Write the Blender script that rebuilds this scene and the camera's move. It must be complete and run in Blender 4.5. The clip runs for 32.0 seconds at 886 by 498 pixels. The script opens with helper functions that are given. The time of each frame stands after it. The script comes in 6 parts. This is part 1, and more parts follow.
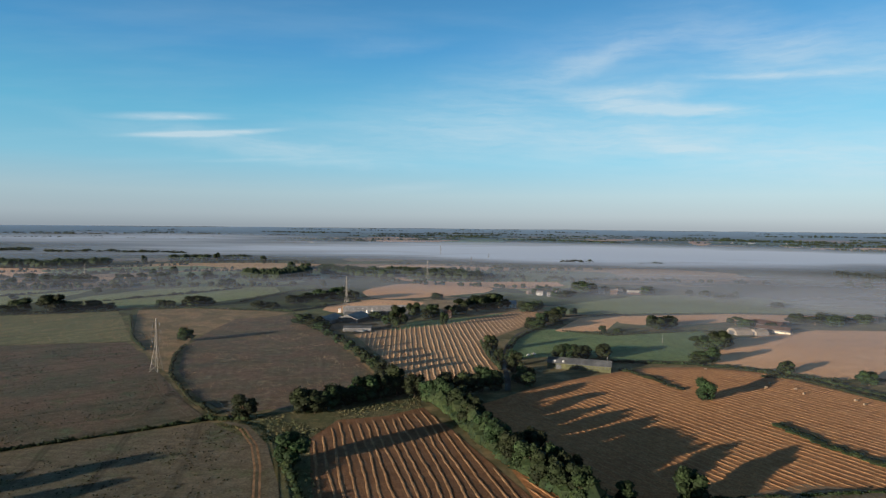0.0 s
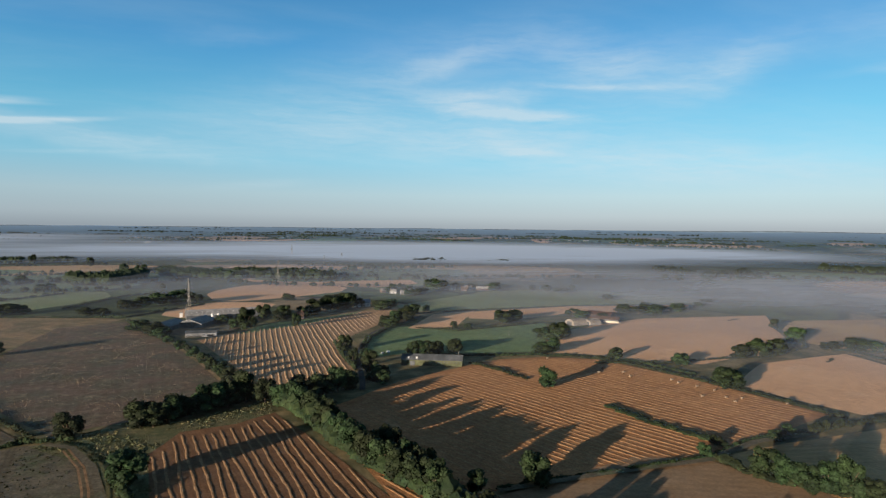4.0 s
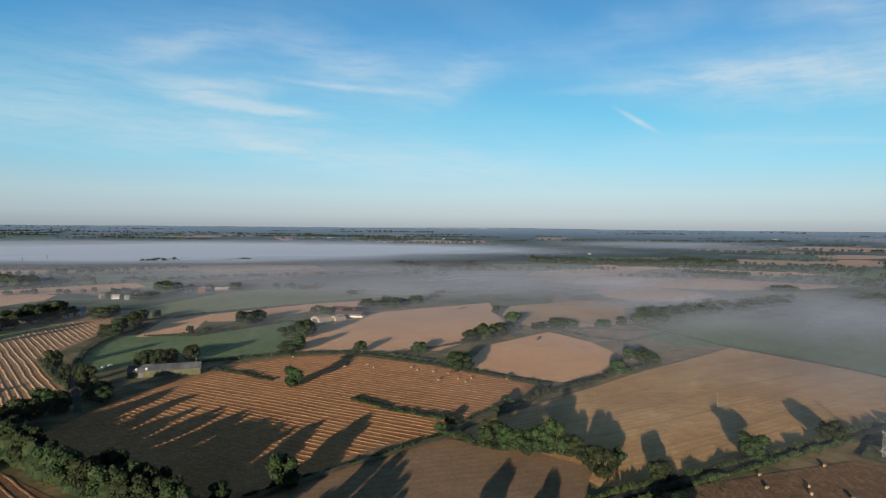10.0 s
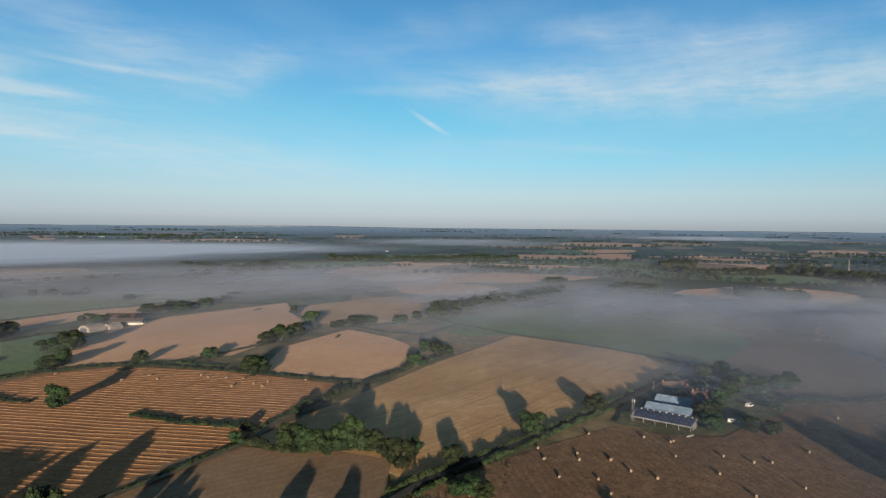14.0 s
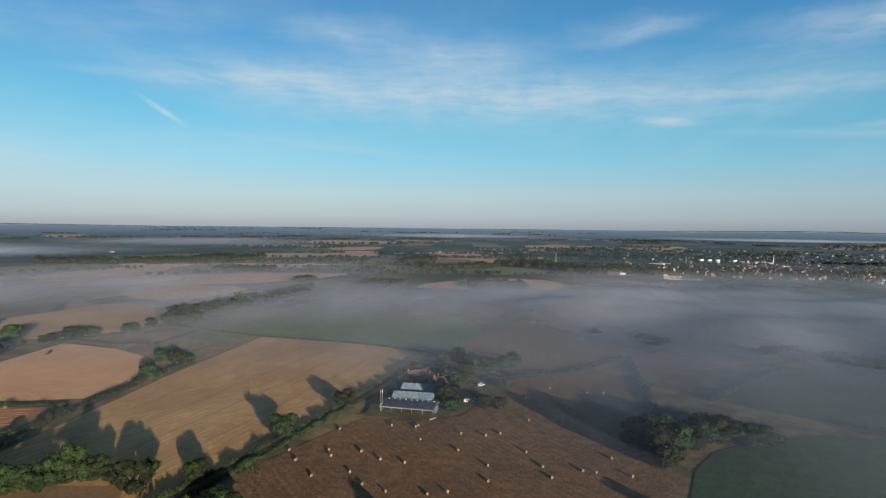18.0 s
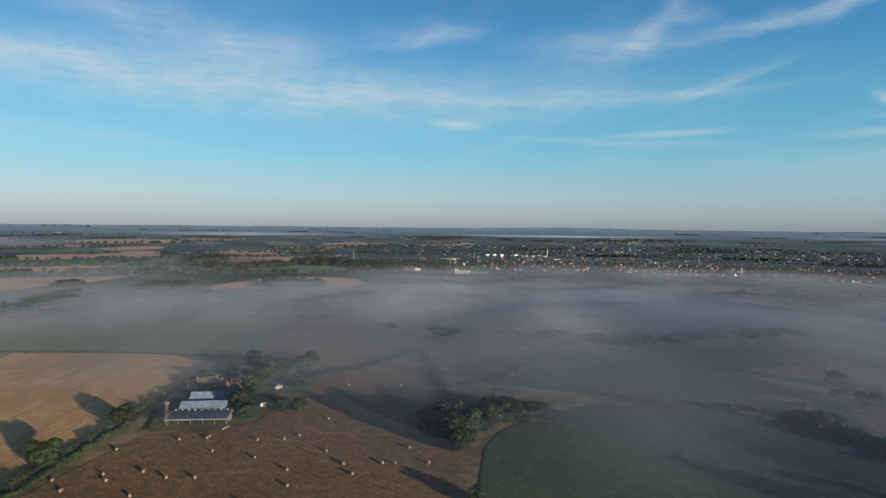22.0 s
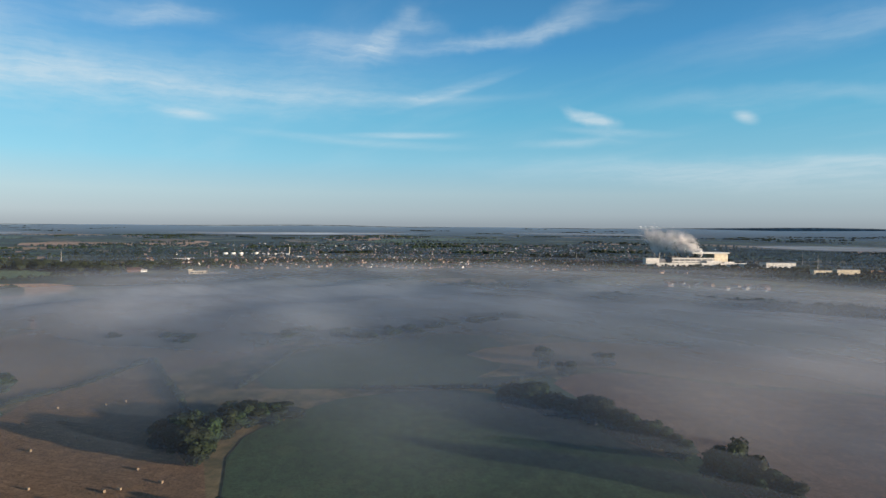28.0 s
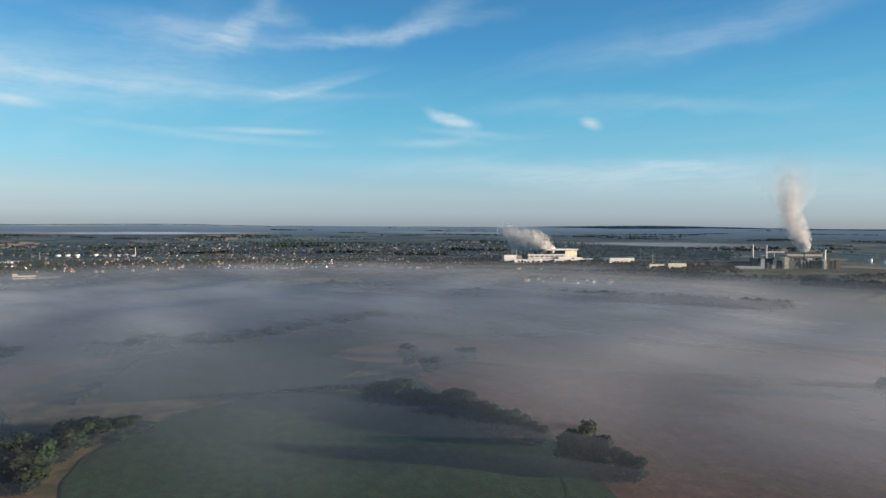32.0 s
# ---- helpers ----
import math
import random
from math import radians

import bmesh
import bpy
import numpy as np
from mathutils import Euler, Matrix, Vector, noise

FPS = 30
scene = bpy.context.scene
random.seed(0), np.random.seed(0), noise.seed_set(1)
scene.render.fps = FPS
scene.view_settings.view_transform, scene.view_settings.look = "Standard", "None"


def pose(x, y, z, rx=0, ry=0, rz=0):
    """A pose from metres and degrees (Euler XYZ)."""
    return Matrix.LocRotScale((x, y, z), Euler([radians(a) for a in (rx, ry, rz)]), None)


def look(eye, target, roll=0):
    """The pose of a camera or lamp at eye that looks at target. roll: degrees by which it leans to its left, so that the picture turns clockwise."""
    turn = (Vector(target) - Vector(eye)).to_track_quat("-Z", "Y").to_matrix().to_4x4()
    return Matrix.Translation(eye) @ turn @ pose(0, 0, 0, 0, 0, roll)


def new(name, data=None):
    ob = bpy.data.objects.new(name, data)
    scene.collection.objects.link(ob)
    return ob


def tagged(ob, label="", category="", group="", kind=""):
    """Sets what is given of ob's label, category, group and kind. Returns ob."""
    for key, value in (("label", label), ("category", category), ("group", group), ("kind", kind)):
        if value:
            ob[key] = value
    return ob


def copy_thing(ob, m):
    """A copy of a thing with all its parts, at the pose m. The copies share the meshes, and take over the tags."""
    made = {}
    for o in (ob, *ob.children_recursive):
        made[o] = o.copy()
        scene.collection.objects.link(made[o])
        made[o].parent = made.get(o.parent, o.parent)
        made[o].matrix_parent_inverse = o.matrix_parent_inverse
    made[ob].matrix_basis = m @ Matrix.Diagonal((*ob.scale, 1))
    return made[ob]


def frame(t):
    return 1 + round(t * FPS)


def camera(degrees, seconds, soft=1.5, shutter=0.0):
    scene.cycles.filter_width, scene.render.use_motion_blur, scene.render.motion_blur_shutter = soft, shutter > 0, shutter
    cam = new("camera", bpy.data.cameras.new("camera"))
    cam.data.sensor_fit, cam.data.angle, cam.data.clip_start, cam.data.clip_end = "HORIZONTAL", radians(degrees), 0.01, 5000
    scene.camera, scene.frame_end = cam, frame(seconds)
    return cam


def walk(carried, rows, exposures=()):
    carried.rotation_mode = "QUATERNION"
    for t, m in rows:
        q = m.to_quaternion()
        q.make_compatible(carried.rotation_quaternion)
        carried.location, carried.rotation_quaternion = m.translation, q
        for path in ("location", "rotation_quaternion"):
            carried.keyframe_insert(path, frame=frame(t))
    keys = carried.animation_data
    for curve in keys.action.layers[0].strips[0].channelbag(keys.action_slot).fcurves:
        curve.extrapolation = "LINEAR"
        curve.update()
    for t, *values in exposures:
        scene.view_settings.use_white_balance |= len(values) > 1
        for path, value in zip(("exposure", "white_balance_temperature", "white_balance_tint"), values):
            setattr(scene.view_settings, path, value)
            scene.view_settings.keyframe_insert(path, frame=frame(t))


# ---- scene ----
# ---- camera: turning on the spot, 100 m over the fields ----
cam = camera(71.2, 32.0, soft=1.35)
EYE = 100.0
# seconds, heading, pitch, roll
TURNS = [(0.0, 4.75, -2.04, -0.55), (0.5, 6.45, -2.04, -0.55), (1.0, 8.13, -2.05, -0.54), (1.5, 9.82, -2.05, -0.55), (2.0, 11.52, -2.06, -0.55), (2.5, 13.22, -2.05, -0.55), (3.0, 14.90, -2.05, -0.55), (3.5, 16.57, -2.04, -0.56), (5.5, 23.49, -2.06, -0.55), (6.0, 25.26, -2.08, -0.56), (6.5, 27.04, -2.07, -0.54), (7.0, 28.94, -2.06, -0.53), (7.5, 30.96, -2.06, -0.52), (8.0, 33.05, -2.07, -0.51), (8.5, 35.12, -2.07, -0.51), (9.0, 37.26, -2.07, -0.50), (9.5, 39.44, -2.08, -0.49), (10.0, 41.63, -2.08, -0.50), (10.5, 43.83, -2.07, -0.50), (11.0, 46.05, -2.08, -0.50), (11.5, 48.29, -2.09, -0.50), (12.0, 50.55, -2.09, -0.51), (12.5, 52.77, -2.09, -0.53), (13.0, 55.16, -2.08, -0.53), (13.5, 57.65, -2.09, -0.55), (15.5, 67.79, -2.09, -0.59), (16.0, 70.48, -2.08, -0.60), (16.5, 73.69, -2.06, -0.62), (17.0, 76.93, -2.05, -0.63), (17.5, 80.10, -2.05, -0.62), (18.0, 83.12, -2.06, -0.62), (18.5, 85.75, -2.07, -0.63), (19.0, 88.15, -2.08, -0.62), (19.5, 90.49, -2.08, -0.60), (20.0, 92.82, -2.09, -0.60), (20.5, 95.10, -2.09, -0.59), (21.0, 97.37, -2.09, -0.58), (21.5, 99.59, -2.11, -0.57), (22.0, 101.70, -2.11, -0.57), (22.5, 103.79, -2.10, -0.58), (23.0, 105.84, -2.11, -0.58), (23.5, 107.90, -2.12, -0.58), (24.0, 109.98, -2.11, -0.57), (24.5, 112.05, -2.12, -0.56), (25.0, 114.07, -2.14, -0.55), (25.5, 115.99, -2.15, -0.54), (27.5, 123.35, -2.18, -0.52), (28.0, 125.19, -2.19, -0.49), (28.5, 127.00, -2.19, -0.46), (29.0, 128.64, -2.19, -0.46), (29.5, 130.18, -2.19, -0.43), (30.0, 131.69, -2.20, -0.42), (30.5, 133.18, -2.20, -0.41), (31.0, 134.70, -2.20, -0.38), (31.5, 136.21, -2.21, -0.37), (32.0, 137.72, -2.22, -0.37)]
walk(cam, [(t, pose(0, 0, EYE, 90 + p, r, -h)) for t, h, p, r in TURNS], exposures=[(0, 1.6), (8, 1.57), (13, 1.52), (18, 1.45), (23, 1.42), (28, 1.6), (32, 1.66)])

# ---- light: low morning sun behind the first view's left shoulder, clear sky with cirrus ----
SUN_AZ, SUN_EL = 237.0, 7.4
sun = new("sun", bpy.data.lights.new("sun", "SUN"))
sun.data.energy, sun.data.angle, sun.data.color = 3.7, radians(0.6), (1.0, 0.81, 0.62)
sun.matrix_world = look((0, 0, 0), (-math.sin(radians(SUN_AZ)) * math.cos(radians(SUN_EL)), -math.cos(radians(SUN_AZ)) * math.cos(radians(SUN_EL)), -math.sin(radians(SUN_EL))))
tagged(sun, "low warm morning sun", "sun", kind="structure")
scene.view_settings.exposure = 1.6


class Nodes:
    """A short way to write node trees."""

    def __init__(self, tree):
        self.tree = tree
        tree.nodes.clear()

    def add(self, kind, ins=None, **props):
        n = self.tree.nodes.new("ShaderNode" + kind)
        for k, v in props.items():
            setattr(n, k, v)
        for k, v in (ins or {}).items():
            if isinstance(v, bpy.types.NodeSocket):
                self.tree.links.new(v, n.inputs[k])
            else:
                n.inputs[k].default_value = v
        return n

    def math(self, op, a, b=0.0, c=None, clamp=False):
        ins = {0: a, 1: b}
        if c is not None:
            ins[2] = c
        return self.add("Math", ins, operation=op, use_clamp=clamp).outputs[0]

    def mix(self, fac, a, b, blend="MIX"):
        n = self.add("Mix", {0: fac}, data_type="RGBA", blend_type=blend)
        for key, v in ((6, a), (7, b)):
            if isinstance(v, bpy.types.NodeSocket):
                self.tree.links.new(v, n.inputs[key])
            else:
                n.inputs[key].default_value = (*v, 1) if len(v) == 3 else v
        return n.outputs[2]

    def noise(self, vec, scale, detail=4.0, rough=0.55):
        return self.add("TexNoise", {"Vector": vec, "Scale": scale, "Detail": detail, "Roughness": rough}).outputs[0]

    def span(self, v, a, b, c=0.0, d=1.0):
        return self.add("MapRange", {0: v, 1: a, 2: b, 3: c, 4: d}, interpolation_type="SMOOTHSTEP").outputs[0]


world = bpy.data.worlds.new("sky")
world.use_nodes = True
scene.world = world
N = Nodes(world.node_tree)
nishita = N.add("TexSky", sky_type="NISHITA", sun_disc=False, sun_elevation=radians(SUN_EL), sun_rotation=radians(SUN_AZ), air_density=1.0, dust_density=0.4, ozone_density=1.0, altitude=100)
ray_way = N.add("TexCoord").outputs["Generated"]
xyz = N.add("SeparateXYZ", {0: ray_way}).outputs
height = N.math("MAXIMUM", xyz[2], 0.0)
# the clear morning blue, paling to a grey-pink band of haze over the land
blue = N.add("ValToRGB", {0: height})
SKY_STOPS = [(0.0, (1.0, 1.27, 1.54)), (0.018, (1.30, 1.68, 1.98)), (0.05, (1.36, 1.97, 2.32)), (0.1, (0.82, 2.0, 2.68)), (0.17, (0.45, 1.7, 2.56)), (0.27, (0.22, 1.13, 2.24)), (0.37, (0.17, 0.80, 1.72)), (0.55, (0.2, 0.36, 0.56)), (1.0, (0.16, 0.21, 0.28))]
for i, (at_, c) in enumerate(SKY_STOPS):
    e = blue.color_ramp.elements[i] if i < 2 else blue.color_ramp.elements.new(at_)
    e.position, e.color = at_, (*(v / 10 for v in c), 1)
air = N.mix(0.94, nishita.outputs[0], N.mix(1.0, blue.outputs[0], (10, 10, 10), "MULTIPLY"))
# the sky is palest opposite the sun
toward = N.math("MAXIMUM", N.add("VectorMath", {0: ray_way, 1: (0.839, 0.545, 0.0)}, operation="DOT_PRODUCT").outputs[1], 0.0)
glow = N.math("MULTIPLY_ADD", N.math("POWER", toward, 2.0), 0.24, 0.84)
air = N.mix(1.0, air, N.add("CombineColor", {0: glow, 1: glow, 2: glow}).outputs[0], "MULTIPLY")
# cirrus as heading, height, length, thickness (degrees), tilt, strength
VEILS = [(10.7, 12, 31.4, 3.8, 15.7, 0.42), (15.5, 7.8, 24.7, 2.32, 3.5, 0.4), (41.1, 5.4, 26, 2.05, -5.2, 0.4), (-11.2, 6.8, 21.4, 1.12, -6, 0.55), (31.4, 15, 7.7, 2.16, -18.5, 0.3), (21.7, 8.1, 13.8, 1.55, 3.6, 0.35), (33.5, 14.2, 15.9, 2.57, -9.6, 0.3), (58.8, 17, 17.8, 1.68, 12.7, 0.32), (70.9, 12.2, 18.5, 2.68, -2.8, 0.35), (80, 11.2, 36.9, 2.54, -1, 0.36), (87.2, 12, 15.5, 2.36, 2.5, 0.4), (43.5, 5.3, 31.5, 2.03, -2.4, 0.36), (90.3, 11.6, 50.5, 4.04, -1, 0.42), (65.5, 7.2, 20.2, 1.58, 1.6, 0.25), (103.8, 11.1, 31.5, 2.02, -0.3, 0.4), (150.1, 4.9, 31.6, 1.48, -0.9, 0.3)]
STREAKS = [(18.5, 14.5, 11, 1.2, 13.1, 0.5), (20.6, 11.6, 9.6, 1.21, -5.4, 0.55), (24.2, 10.3, 11.1, 0.76, -6, 0.6), (25.8, 6.8, 5.1, 0.76, -0.7, 0.4), (33.9, 12.2, 11, 0.43, -3.5, 0.5), (42.9, 13.3, 8.4, 2.22, 27.8, 0.3), (-19.4, 9, 6.4, 0.5, 4.4, 1.3), (-17.2, 9, 4.8, 0.26, 2.8, 0.6), (-18.7, 7.6, 6.5, 0.34, 5.7, 1.1), (-14.7, 7.9, 7.2, 0.4, 6.2, 1.4), (-12.5, 5.7, 6.9, 0.28, 3.6, 0.5), (-0.8, 15.9, 7.7, 1.05, 4.9, 0.25), (1.6, 3.6, 7.6, 0.66, 4.5, 0.3), (21.8, 11.7, 9.3, 1.36, 4.8, 0.5), (23.6, 10.3, 9.1, 0.87, -2.3, 0.7), (27.9, 9.9, 4.6, 0.5, 0.2, 0.5)]
TUFTS = [(25.5, 6.8, 4.9, 0.67, 1.1, 0.4), (33.5, 12.4, 9.9, 0.42, -2.9, 0.5), (42, 13, 8.4, 2.36, 21, 0.3), (73.7, 16.9, 9.4, 2.06, -4.9, 0.3), (84, 15.1, 12.2, 1.92, -2.1, 0.4), (59.4, 12.3, 13.7, 0.76, 3.6, 0.55), (58.8, 9.4, 3.1, 0.36, -31.4, 1.5), (72, 7.1, 14.8, 0.54, -4.6, 0.35), (73.6, 17, 8.6, 1.54, 2.8, 0.4), (83.8, 15.4, 13.6, 2.23, 1.3, 0.5), (99.6, 17, 9.9, 1.48, 2.8, 0.45), (69.4, 13.2, 15.1, 1.34, 2.1, 0.4), (71.5, 12.2, 10.9, 1.46, -8.8, 0.4), (113.2, 11.1, 27.5, 0.74, -0.4, 0.4), (102.5, 9.2, 3.6, 0.66, -5.1, 0.6)]
WISPS = [(116.9, 15.5, 10.8, 1.97, 13.9, 0.5), (119.8, 16.5, 6, 1.1, 43.2, 0.55), (123, 17.9, 3.5, 1.24, -27.1, 0.4), (128.6, 16.2, 12.7, 0.76, 6.9, 0.45), (126, 11.9, 8.5, 0.49, 17, 0.55), (122, 8.1, 8.4, 0.42, 0.2, 0.6), (117.1, 7.5, 15.5, 0.63, -3, 0.5), (100.7, 16.7, 7.6, 0.93, 8.3, 0.5), (115.3, 15.6, 12.4, 1.72, -2.9, 0.35), (132.4, 16.9, 15.8, 0.99, 7.9, 0.45), (136.5, 18.2, 7.3, 1.27, 25.9, 0.45), (160.7, 15.8, 20.9, 1.92, 7.8, 0.45), (125.2, 12.2, 8.1, 0.5, 16.5, 0.3), (119.2, 11.6, 14.9, 0.55, -1.8, 0.35), (103, 9.3, 4, 0.63, -7.8, 0.4)]
SCRAPS = [(121.7, 8.2, 8.6, 0.46, 2.1, 0.4), (138.4, 9.7, 3.3, 0.97, -14.3, 1.9), (140.5, 8.3, 7.1, 0.56, -4.6, 0.55), (137.2, 7.5, 7.7, 0.77, 1.9, 0.55), (151, 9.1, 1.5, 0.73, -22.7, 1.2), (149.1, 10.5, 13.7, 1.37, -0.5, 0.32), (160.8, 10.2, 14.7, 0.98, -4.9, 0.28), (159, 5.2, 8.8, 0.69, -4.2, 0.45), (167.1, 3.7, 36.3, 2.73, -1.3, 0.45), (146.4, 4.7, 30.8, 1.85, -1, 0.35), (30.9, 7.3, 29.6, 6.02, 1.6, 0.4), (35.5, 13, 19.9, 4.76, 9.1, 0.3), (10.5, 9.6, 31.6, 3.06, 8.5, 0.3)]
swirl = N.add("TexNoise", {"Vector": ray_way, "Scale": 9.0, "Detail": 4.0, "Roughness": 0.6}).outputs[1]
bent = N.add("VectorMath", {0: swirl, 1: (0.5, 0.5, 0.5)}, operation="SUBTRACT").outputs[0]
bent = N.add("VectorMath", {0: bent, 1: (0.07, 0.07, 0.03)}, operation="MULTIPLY").outputs[0]
bent = N.add("VectorMath", {0: ray_way, 1: bent}, operation="ADD").outputs[0]
cover = None
for az, el, long, thick, tilt, strength in [(a, e, l, 1.4 * k, r, 0.95 * s) for a, e, l, k, r, s in VEILS] + [(a, e, l, k, r, 0.85 * s) for a, e, l, k, r, s in STREAKS + TUFTS + WISPS + SCRAPS]:
    a, e = radians(az), radians(el)
    c = Vector((math.sin(a) * math.cos(e), math.cos(a) * math.cos(e), math.sin(e)))
    side = Vector((math.cos(a), -math.sin(a), 0))
    up = side.cross(c)
    m = Matrix((side, up, c)).transposed() @ Matrix.Rotation(radians(tilt), 3, "Z")
    v = N.add("Mapping", {"Vector": bent if thick > 0.75 else ray_way, "Location": c, "Rotation": m.to_euler(), "Scale": (radians(long) * 0.95, radians(thick) * 0.95, 0.6)}, vector_type="TEXTURE").outputs[0]
    g = N.math("MULTIPLY", N.span(N.add("TexGradient", {0: v}, gradient_type="SPHERICAL").outputs[1], 0.0, 1.0), strength)
    cover = g if cover is None else N.math("ADD", cover, g)
flat = N.math("ADD", height, 0.12)
plane = N.add("CombineXYZ", {0: N.math("DIVIDE", xyz[0], flat), 1: N.math("DIVIDE", xyz[1], flat), 2: 0.0}).outputs[0]
streak = N.add("Mapping", {"Vector": plane, "Rotation": (0, 0, radians(-30)), "Scale": (0.8, 2.2, 1)}).outputs[0]
combed = N.add("Mapping", {"Vector": bent, "Scale": (1, 1, 6), "Rotation": (0.12, 0.1, 0)}).outputs[0]
threads = N.noise(N.add("Mapping", {"Vector": bent, "Scale": (1, 1, 9), "Rotation": (-0.1, 0.14, 0)}).outputs[0], 17.0, 6, 0.6)
veil = N.math("MULTIPLY", N.math("ADD", N.math("ADD", N.noise(combed, 6.0, 8, 0.62), N.noise(streak, 2.2, 6, 0.6)), threads), 0.3333)
thin = N.math("MULTIPLY", N.span(N.noise(streak, 0.7, 6, 0.6), 0.45, 0.75), 0.13)
cover = N.math("ADD", N.math("MULTIPLY", cover, N.span(veil, 0.3, 0.68, 0.3, 1.05)), N.math("MULTIPLY", thin, N.span(height, 0.03, 0.12)), clamp=True)
whole = N.mix(N.math("MULTIPLY", cover, 0.62), air, (2.25, 2.55, 2.7))
N.add("OutputWorld", {0: N.add("Background", {0: whole, 1: 0.1}).outputs[0]})


# ---- materials ----
def surface(name, colours, size, fine=1.2, rough=0.95, bump=0.25, stripes=None, vary=0.0, metal=0.0, spec=0.2, grit=1.0, tracks=None):
    """A procedural surface: two or three colours in patches of about that size in metres, with finer grain, stripes (degrees, metres, strength)."""
    m = bpy.data.materials.new(name)
    m.use_nodes = True
    n = Nodes(m.node_tree)
    at = n.add("TexCoord").outputs["Object"]
    big = n.noise(at, 1.0 / size, 5)
    col = n.mix(n.span(big, 0.36, 0.64), colours[0], colours[1])
    if len(colours) > 2:
        col = n.mix(n.span(n.noise(at, 2.7 / size, 8, 0.72), 0.5, 0.72), col, colours[2])
    grain = n.noise(at, 1.0 / fine, 6, 0.7)
    tone = n.math("MULTIPLY", n.span(grain, 0.25, 0.75, 1 - 0.45 * grit, 1 + 0.42 * grit), n.span(n.noise(at, 0.22 / fine, 5, 0.6), 0.3, 0.7, 1 - 0.2 * grit, 1 + 0.2 * grit))
    col = n.mix(1.0, col, n.add("CombineColor", {0: tone, 1: tone, 2: tone}).outputs[0], "MULTIPLY")
    if stripes:
        turn = n.add("Mapping", {"Vector": at, "Rotation": (0, 0, radians(-stripes[0]))}).outputs[0]
        bend = n.add("VectorMath", {0: turn, 1: n.add("CombineXYZ", {1: n.math("MULTIPLY", n.noise(at, 0.02, 2), stripes[1] * 0.8)}).outputs[0]}, operation="ADD").outputs[0]
        y = n.math("MULTIPLY", n.add("SeparateXYZ", {0: bend}).outputs[1], 2 * math.pi / stripes[1])
        wave = n.math("MULTIPLY", n.math("ADD", n.math("SINE", y), 1.0), 0.5)
        wave = n.math("MULTIPLY", wave, n.span(n.noise(at, 0.03, 3), 0.3, 0.65))
        col = n.mix(n.math("MULTIPLY", wave, stripes[2]), col, tuple(0.55 * c for c in colours[0]))
    if tracks:
        turn = n.add("Mapping", {"Vector": at, "Rotation": (0, 0, radians(-tracks[0]))}).outputs[0]
        side = n.math("MULTIPLY_ADD", n.noise(at, 0.011, 2), tracks[1] * 0.5, n.add("SeparateXYZ", {0: turn}).outputs[1])
        for k in (0.0, 1.9):
            line = n.math("POWER", n.math("ABSOLUTE", n.math("COSINE", n.math("MULTIPLY", n.math("ADD", side, k), math.pi / tracks[1]))), 260.0)
            line = n.math("MULTIPLY", line, n.span(n.noise(at, 0.012, 4), 0.38, 0.6, 0.15, tracks[2]))
            col = n.mix(line, col, tuple(0.35 * c for c in colours[1]))
    if vary:
        rnd = n.add("ObjectInfo").outputs["Random"]
        isl = n.add("NewGeometry").outputs["Random Per Island"]
        hsv = n.add("HueSaturation", {"Hue": n.span(rnd, 0, 1, 0.5 - 0.05 * vary, 0.5 + 0.03 * vary), "Saturation": 1.0, "Value": n.math("MULTIPLY", n.span(rnd, 0, 1, 1 - 0.5 * vary, 1 + 0.5 * vary), n.span(isl, 0, 1, 1 - 0.4 * vary, 1 + 0.4 * vary)), "Color": col})
        col = hsv.outputs[0]
    b = n.add("Bump", {"Height": grain, "Strength": bump, "Distance": fine * 0.4})
    p = n.add("BsdfPrincipled", {"Base Color": col, "Roughness": rough, "Metallic": metal, "Specular IOR Level": spec, "Normal": b.outputs[0]})
    n.add("OutputMaterial", {0: p.outputs[0]})
    return m


STUBBLE = surface("orange stubble", [(0.19, 0.098, 0.05), (0.14, 0.076, 0.04), (0.21, 0.12, 0.065)], 40, 0.9, stripes=(-78, 1.6, 0.4))
COMBED = surface("bright orange stubble", [(0.38, 0.185, 0.08), (0.29, 0.14, 0.062), (0.41, 0.225, 0.105)], 40, 0.9, stripes=(-68, 1.5, 0.35))
PALE = surface("pale stubble", [(0.52, 0.325, 0.145), (0.42, 0.25, 0.11), (0.58, 0.39, 0.20)], 70, 1.4, tracks=(-10, 24.0, 0.3), stripes=(-10, 4.2, 0.42), grit=0.6)
STRAWY = surface("swathed stubble", [(0.36, 0.225, 0.125), (0.29, 0.18, 0.10), (0.40, 0.26, 0.15)], 50, 1.0, stripes=(-91, 1.6, 0.25), grit=0.7)
SWATH = surface("pale swath straw", [(0.47, 0.31, 0.18), (0.39, 0.25, 0.14)], 6, 0.5, bump=0.8)
TAN = surface("pinkish stubble", [(0.68, 0.41, 0.235), (0.62, 0.365, 0.205), (0.70, 0.45, 0.28)], 90, 1.6, stripes=(-40, 5.0, 0.12), grit=0.5)
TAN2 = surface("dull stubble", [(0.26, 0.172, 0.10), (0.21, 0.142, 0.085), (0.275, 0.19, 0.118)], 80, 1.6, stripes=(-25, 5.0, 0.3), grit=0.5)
BROWN = surface("brown baled stubble", [(0.205, 0.125, 0.068), (0.158, 0.099, 0.056), (0.228, 0.145, 0.083)], 45, 1.1, stripes=(38, 3.4, 0.5), grit=1.2)
